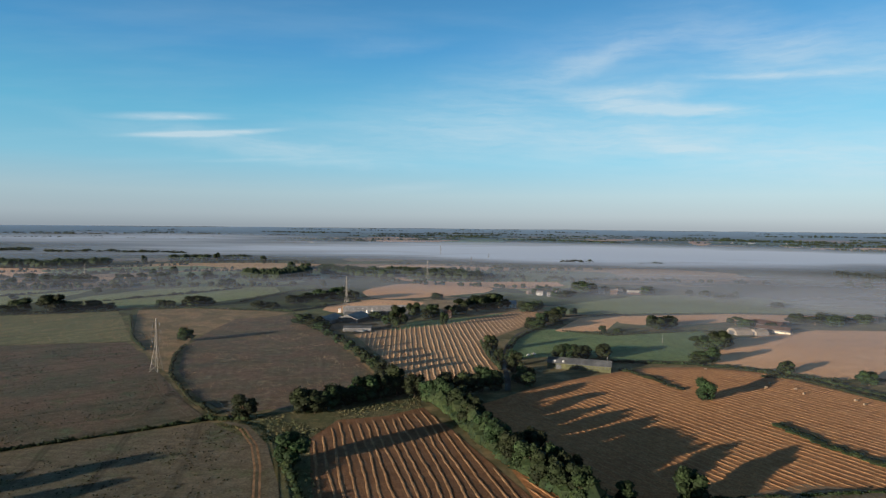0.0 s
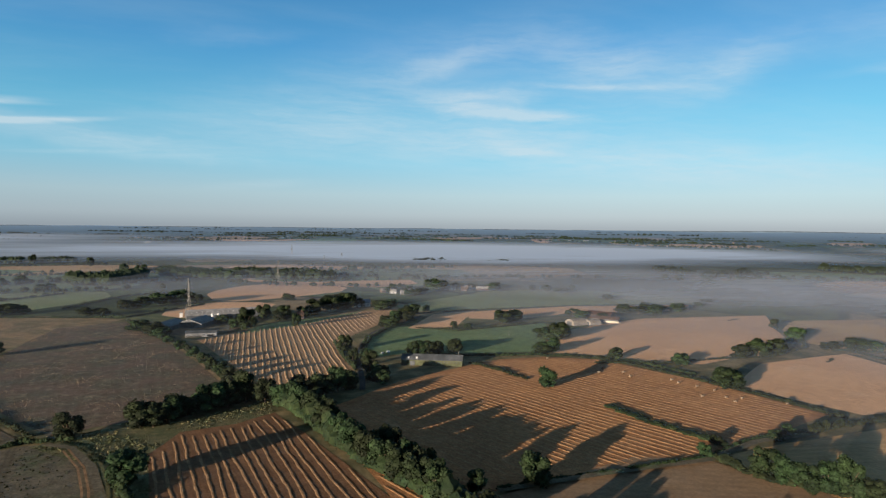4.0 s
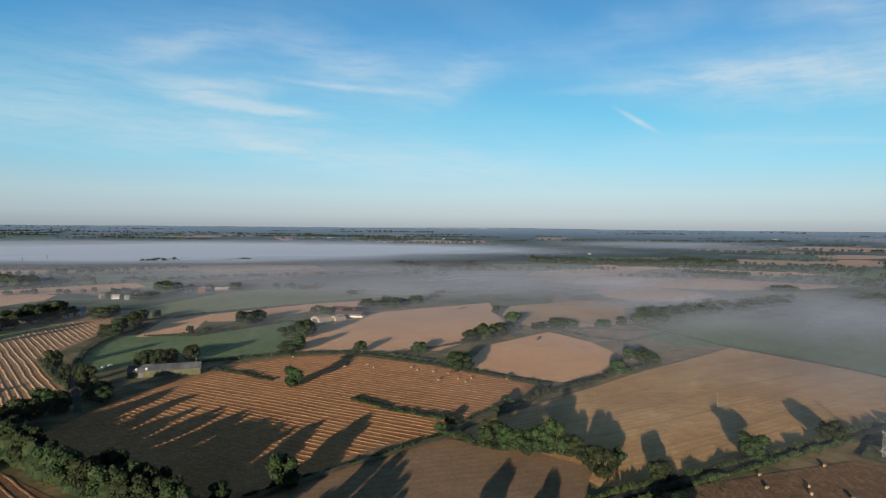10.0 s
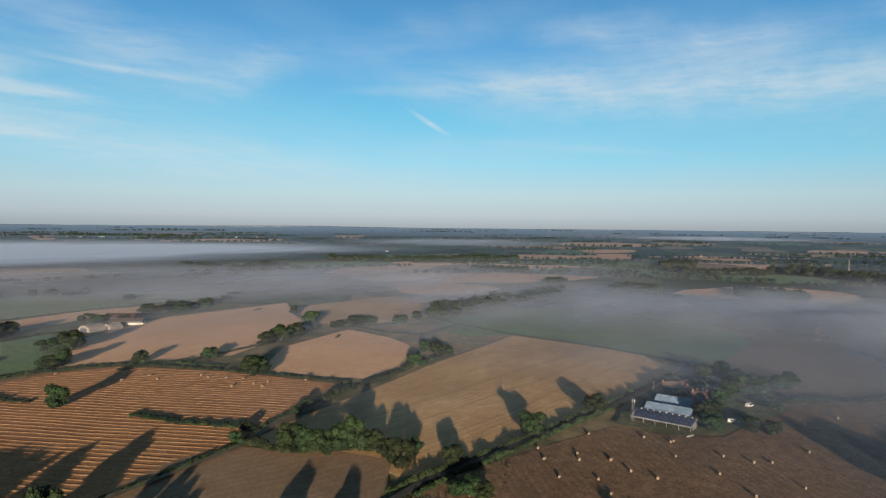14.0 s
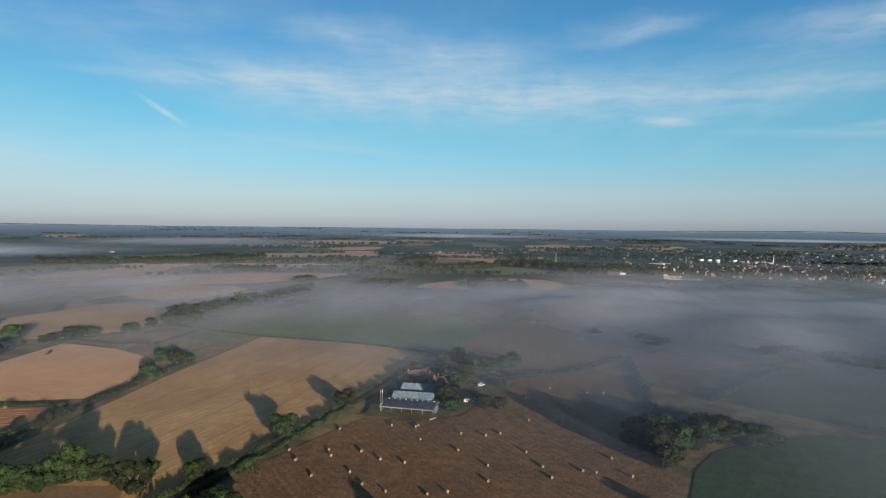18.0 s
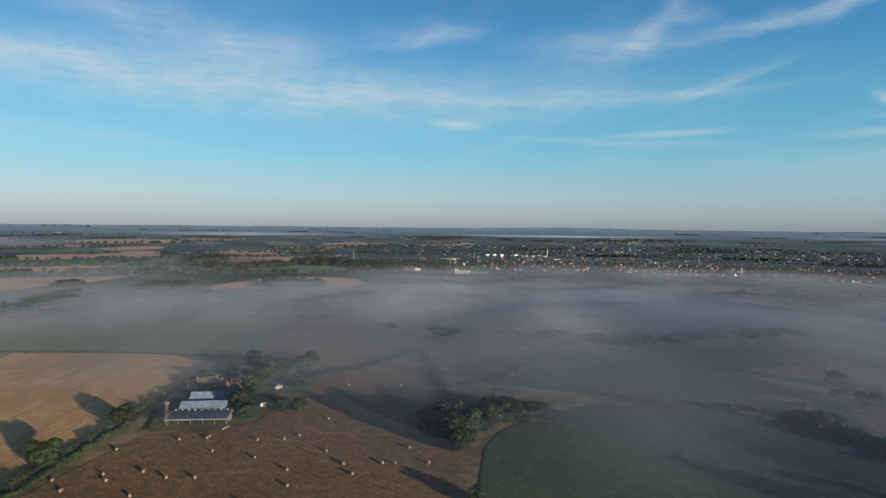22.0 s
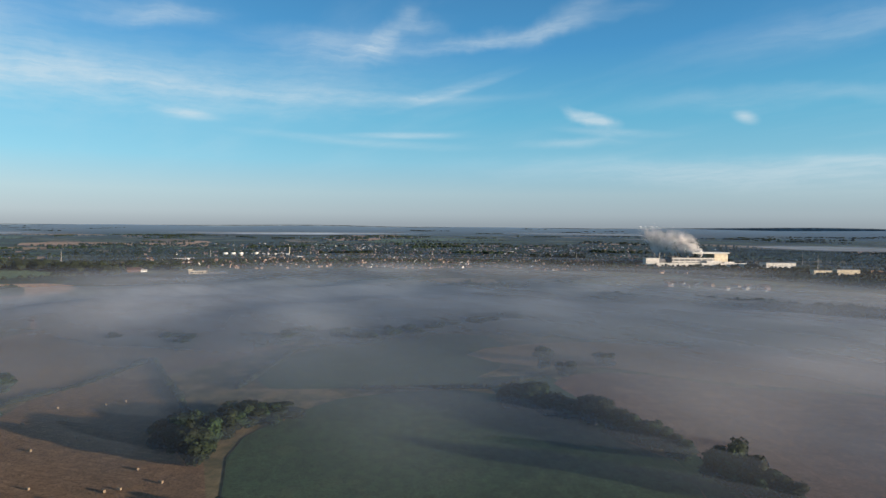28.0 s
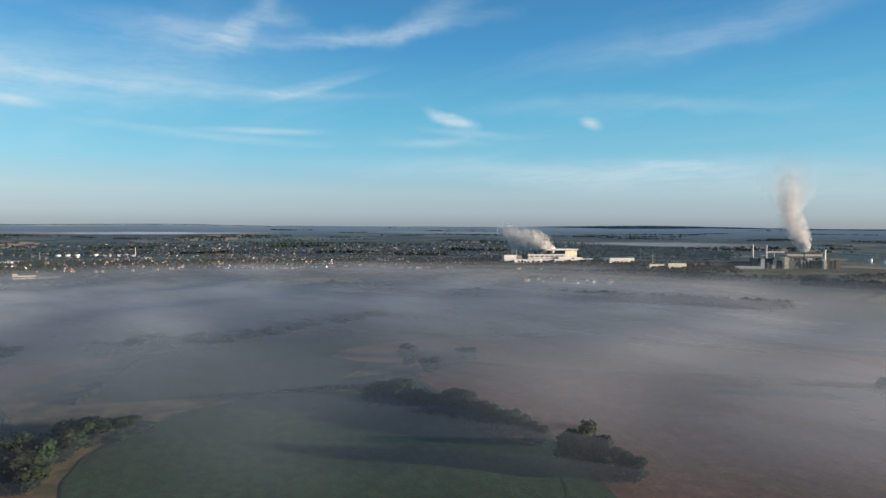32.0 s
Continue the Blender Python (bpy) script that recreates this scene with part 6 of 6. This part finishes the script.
# hamlet half sunk in the mist
for i in range(22):
    x, y = polar(town.uniform(145, 153), town.uniform(1080, 1160))
    copy_thing(HOUSES[2 if i % 3 else i % 6], Matrix.Translation((x, y, 0.5)) @ Matrix.Rotation(town.uniform(0, 6.28), 4, "Z"))
for az, r in ((100.5, 760), (101.5, 800), (126, 640), (91.5, 700)):
    x, y = polar(az, r)
    copy_thing(HOUSES[int(az) % 6], Matrix.Translation((x, y, 0.5)) @ Matrix.Rotation(az, 4, "Z"))


def far_roofs(name, label, walls, roofs, count, seed):
    """Streets of small far houses, too many to count."""
    rng = np.random.default_rng(seed)
    wall_chunks, roof_chunks = [], []
    for i in range(count):
        az = rng.triangular(98, 124, 152)
        street = rng.integers(0, 16)
        x, y = polar(az, 1450 + street * 95 + rng.normal(0, 9) + 30 * math.sin(az * 0.5 + street))
        z, a = rise(math.hypot(x, y)) - 0.5, radians(az) + rng.choice((0.2, 1.77, 0.9)) + rng.normal(0, 0.1)
        L, W, H, R = rng.uniform(3, 5.5), rng.uniform(2.6, 3.3), rng.uniform(3.4, 4.4), rng.uniform(5.4, 6.6)
        v = np.array([(-L, -W, 0), (L, -W, 0), (L, W, 0), (-L, W, 0), (-L, -W, H), (L, -W, H), (L, W, H), (-L, W, H), (-L, 0, R - 0.2), (L, 0, R - 0.2)])
        e = np.array([(-L - 0.3, -W - 0.4, H - 0.3), (L + 0.3, -W - 0.4, H - 0.3), (L + 0.3, 0, R), (-L - 0.3, 0, R), (L + 0.3, W + 0.4, H - 0.3), (-L - 0.3, W + 0.4, H - 0.3)])
        m = np.array([(math.cos(a), -math.sin(a), 0), (math.sin(a), math.cos(a), 0), (0, 0, 1)])
        wall_chunks.append((v @ m.T + (x, y, z), [(0, 1, 5, 4), (1, 2, 6, 5), (2, 3, 7, 6), (3, 0, 4, 7), (4, 8, 7), (5, 6, 9)]))
        roof_chunks.append((e @ m.T + (x, y, z), [(0, 1, 2, 3), (3, 2, 4, 5)]))
    block = tagged(new(name, pile(name, wall_chunks, walls)), label, "houses", kind="stuff")
    top = tagged(new("roofs", pile("roofs", roof_chunks, roofs)), kind="stuff")
    top.parent = block


far_roofs("far_houses", "streets of brown and pink far town houses", TOWN_WALL, TILE, 1400, 5)
far_roofs("far_houses", "scattered white-walled far town houses", WHITE, GREY, 200, 6)
# trees between the houses and on the ridges
for i in range(15):
    az = 94 + i * 4.6
    woodland([polar(az, 1420), polar(az + 2.5, 1480), polar(az + 5, 1420)], 1500, 7.5, 430, "leafy town trees between the roofs")
for i in range(74):
    az = -36 + i * 2.85 + town.uniform(-1.5, 1.5)
    r = town.uniform(3200, 4450)
    woodland([polar(az, r), polar(az + town.uniform(1.5, 5), min(4900, r + town.uniform(-120, 120)))], town.uniform(20, 90), 11, 44, "dark tree belts on the far ridge")
for i in range(18):
    az = 48 + i * 5.6 + town.uniform(-2, 2)
    r = town.uniform(1850, 2700)
    woodland([polar(az, r), polar(az + 5, r + town.uniform(-100, 100))], 80, 13 if az > 105 else 8, 46 if az > 105 else 26, "dark tree belts beyond the mist")

# tanks, low works and chimney
for i, px in enumerate((0, 22, 44, 88)):
    t_ = site("storage_tank", 1959, -555, "white cylindrical storage tank", "tank", group="white tanks")
    t_.location.x, t_.location.y = t_.location.x - px * 0.3 * 1.0, t_.location.y - px
    tube(t_, "shell", 0, 0, -0.5, 7.0, 10, WHITE, sides=20)
    tube(t_, "lid", 0, 0, 9.5, 7.1, 1.0, GREY, r2=2.0, sides=20)
    tube(t_, "rim", 0, 0, 8.9, 7.2, 0.6, WHITE, sides=20)
w_ = site("works", 1959, -697, "low white works with a thin chimney", "factory")
for i in range(7):
    box(w_, "hall", -58 + i * 19, town.uniform(-6, 6), -0.6, 13, 14, town.uniform(4, 7), WHITE)
tube(w_, "chimney", 62, 8, -0.5, 1.2, 26, CREAM, r2=0.8)
c_ = site("school", 1269, -311, "cream college block with a pale glazed wing", "building")
box(c_, "wall", -4, 8, -0.6, 34, 12, 6.5, CREAM)
box(c_, "tower", -18, 9.5, -0.6, 8, 10, 9.5, CREAM)
box(c_, "roof", -4, 8, 5.9, 35, 13, 0.6, GREY)
box(c_, "wing", 33, 6, -0.6, 36, 12, 3.6, GREY, "pale glazed wing")
for i in range(8):
    box(c_, "window", -17 + i * 4, 1.95, 2.0, 2.2, 0.2, 2.2, GLASS)
c_ = site("building", 1374, -209, "brick block with a white gable end", "building")
gable(c_, 0, 6, 26, 11, 5, 9, BRICK, TILE)
box(c_, "annex", 18, 4, -0.6, 12, 8, 5, WHITE)

# ---- white factory with steam ----
f_ = site("factory", 939, -1447, "large cream-white factory with stepped halls", "factory", turn=26)
box(f_, "front_wall", 24, -14, -0.6, 238, 3, 9, WHITE)
box(f_, "hall", 8, 26, -0.6, 112, 50, 21, GREY)
for i in range(2):
    box(f_, "cladding_band", 8, 0.7, 9 + i * 8.5, 113, 0.4, 3.2, WHITE, "white cladding band")
for i in range(8):
    box(f_, "column", -44 + i * 15, 0.6, -0.5, 2.2, 0.5, 20, WHITE)
for i in range(7):
    box(f_, "roof_unit", -36 + i * 13, 22 + (i % 3) * 8, 20.4, 7, 6, 3 + i % 2, STEEL)
box(f_, "hall", 84, 30, -0.6, 36, 56, 31, CREAM)
box(f_, "roof_deck", 56, 30, 31.5, 100, 58, 3.5, WHITE)
box(f_, "hall", -70, 30, -0.6, 60, 44, 18, GREY)
box(f_, "annex", 60, -2, -0.6, 40, 14, 14, WHITE)
box(f_, "annex", 100, -4, -0.6, 26, 14, 12, WHITE)
box(f_, "annex", -100, 10, -0.6, 36, 20, 20, WHITE)
for i in range(6):
    box(f_, "doorway", -36 + i * 17, 0.9, -0.5, 6, 0.3, 9 if i % 2 else 15, DARK)
for i in range(9):
    tube(f_, "vent_pipe", -84 + i * 14, 30, 16, 1.2, 16, STEEL, sides=10)
b = site("depot", 773, -1579, "white depot with a grey roof", "warehouse", turn=30)
box(b, "wall", 0, 18, -0.6, 74, 34, 13, WHITE)
box(b, "end_wall", 37.4, 18, -0.6, 0.8, 34, 15.4, WHITE)
box(b, "roof", 0, 18, 12.4, 75, 35, 1.0, GREY)
b = site("depot", 599, -1454, "low cream warehouse beside a mast", "warehouse", turn=30)
box(b, "wall", -22, 10, -0.6, 42, 18, 10, CREAM)
box(b, "wall", 28, 8, -0.6, 48, 20, 12, CREAM)
box(b, "roof", -22, 10, 9.4, 43, 19, 0.6, GREY)
box(b, "roof", 28, 8, 11.4, 49, 21, 0.6, GREY)
for i in range(5):
    box(b, "door", -36 + i * 8, 0.92, -0.5, 4, 0.2, 5, DARK)
tube(b, "mast", -24, 22, -0.5, 1.2, 44, STEEL, r2=0.5, sides=8)

# ---- power works with the tall steam column ----
g = site("power_works", 376, -1667, "dark industrial works with pale stacks", "factory", turn=28)
box(g, "long_shed", -136, 30, -0.6, 112, 26, 15, DARK, "long dark shed")
box(g, "shed_roof", -136, 30, 14.4, 114, 28, 1.2, GREY)
for x_, sx, h_, m_ in ((-60, 30, 24, DARK), (-30, 22, 18, DARK), (2, 30, 20, GREY), (34, 26, 16, GREY), (64, 30, 20, STEEL), (92, 22, 24, DARK), (-84, 12, 26, GREY), (-52, 12, 30, WHITE), (-16, 10, 28, CREAM), (14, 20, 23, GREY), (50, 12, 25, WHITE), (76, 9, 22, CREAM), (-40, 9, 22, WHITE), (24, 8, 20, WHITE), (-4, 7, 24, WHITE)):
    box(g, "block", x_, town.uniform(10, 40), -0.6, sx, 22, h_, m_)
box(g, "conveyor", 50, 44, 28, 92, 7, 5, CREAM, "pale raised gallery")
box(g, "conveyor", -20, 44, 36, 40, 6, 4, WHITE, "pale raised gallery")
for x_, h_, r_ in ((-85, 58, 2.4), (-52, 56, 2.4), (-34, 36, 2.2), (88, 46, 4.2), (40, 40, 2.0)):
    tube(g, "tall_chimney", x_, 26, -0.5, r_, h_, WHITE if h_ > 44 else STEEL, r2=r_ * 0.85)
for i in range(6):
    tube(g, "silo", 18 + i * 9, 4, -0.5, 3.6, 18, STEEL, sides=12)
box(g, "frame", 108, 8, -0.6, 10, 10, 22, BRICK, "red-brown steel frame")
for i in range(26):
    box(g, "unit", town.uniform(-90, 110), town.uniform(-6, 30), -0.6, town.uniform(3, 9), town.uniform(3, 8), town.uniform(5, 26), town.choice((WHITE, STEEL, CREAM, GREY)))
box(g, "yard_shed", -110, -2, -0.6, 60, 12, 6, WHITE)
b = site("depot", 370, -2458, "long white distant depot roofs", "warehouse")
box(b, "wall", 0, 0, -0.6, 120, 20, 8, WHITE)
box(b, "roof", 0, 0, 7.4, 121, 21, 0.6, GREY)
for x_, y_ in ((281, -2086), (237, -1996)):
    t_ = site("storage_tank", x_, y_, "pale grey cylindrical tank", "tank", group="grey tanks")
    tube(t_, "shell", 0, 0, -0.5, 8.5, 14, WHITE, sides=18)
    tube(t_, "lid", 0, 0, 13.5, 8.6, 1.0, GREY, r2=2, sides=18)
for az, h_ in ((104.6, 26), (93.5, 28), (137.4, 24), (155.4, 40), (129.5, 22)):
    m_ = site("mast", *polar(az, 1850), "thin far chimney mast", "mast", group="far masts")
    tube(m_, "shaft", 0, 0, -0.5, 1.3, h_, STEEL, r2=0.7, sides=8)
    tube(m_, "base", 0, 0, -0.5, 2.4, 3.0, CONCRETE, sides=8)


def plume(parent_xy, name, label, path, count, size, seed):
    """Steam as a cloud of tiny drops, thinning towards its edge and top. path: right, up, radius."""
    rng = np.random.default_rng(seed)
    x, y = parent_xy
    a = math.atan2(x, y)
    path = np.array(path, float)
    t = rng.uniform(0, 1, count) ** 1.35 * (len(path) - 1)
    k = np.arange(len(path))
    right, up, rad = (np.interp(t, k, path[:, i]) for i in range(3))
    d = rng.normal(0, 1, (count, 3))
    d /= np.linalg.norm(d, axis=1)[:, None]
    d *= (rng.uniform(0, 1, (count, 1)) ** 0.6) * rad[:, None]
    lump = np.array([noise.noise((q[0] / 14 + right[i] / 14, q[2] / 14 + up[i] / 14, q[1] / 14)) for i, q in enumerate(d)])
    keep = lump > rng.uniform(-0.5, 0.2, count)
    local = d + np.stack([right, np.zeros(count), up], 1)
    p = np.stack([x + local[:, 0] * math.cos(a) + local[:, 1] * math.sin(a), y - local[:, 0] * math.sin(a) + local[:, 1] * math.cos(a), rise(math.hypot(x, y)) + local[:, 2]], 1)
    p = p[keep]
    n = np.tile((0, 0, 0.4), (len(p), 1)) + d[keep] / np.maximum(rad[keep][:, None], 1)
    return tagged(new(name, pile(name, [leaf_quads(p, n, rng.uniform(0.5, 1.0, len(p)) * size, rng)], STEAM)), label, "steam", kind="stuff")


plume((443, -1961), "steam_column", "tall pale column of steam rising from the works", [(27, 42, 14), (22, 60, 24), (12, 82, 31), (2, 105, 34), (-8, 130, 34), (-14, 155, 34), (-12, 180, 42), (-8, 205, 58), (-14, 228, 78), (-24, 248, 92)], 210000, 0.6, 3)
for i in range(6):
    s0 = -80 + i * 21
    plume((954, -1470), "steam_plume", "white steam drifting from the factory vents", [(s0, 28, 5), (s0 - 4, 38, 11), (s0 - 12 - i, 52, 17), (s0 - 22 - i * 3, 68, 22), (s0 - 34 - i * 5, 88 - i * 3, 26)], 24000, 0.6, 40 + i)
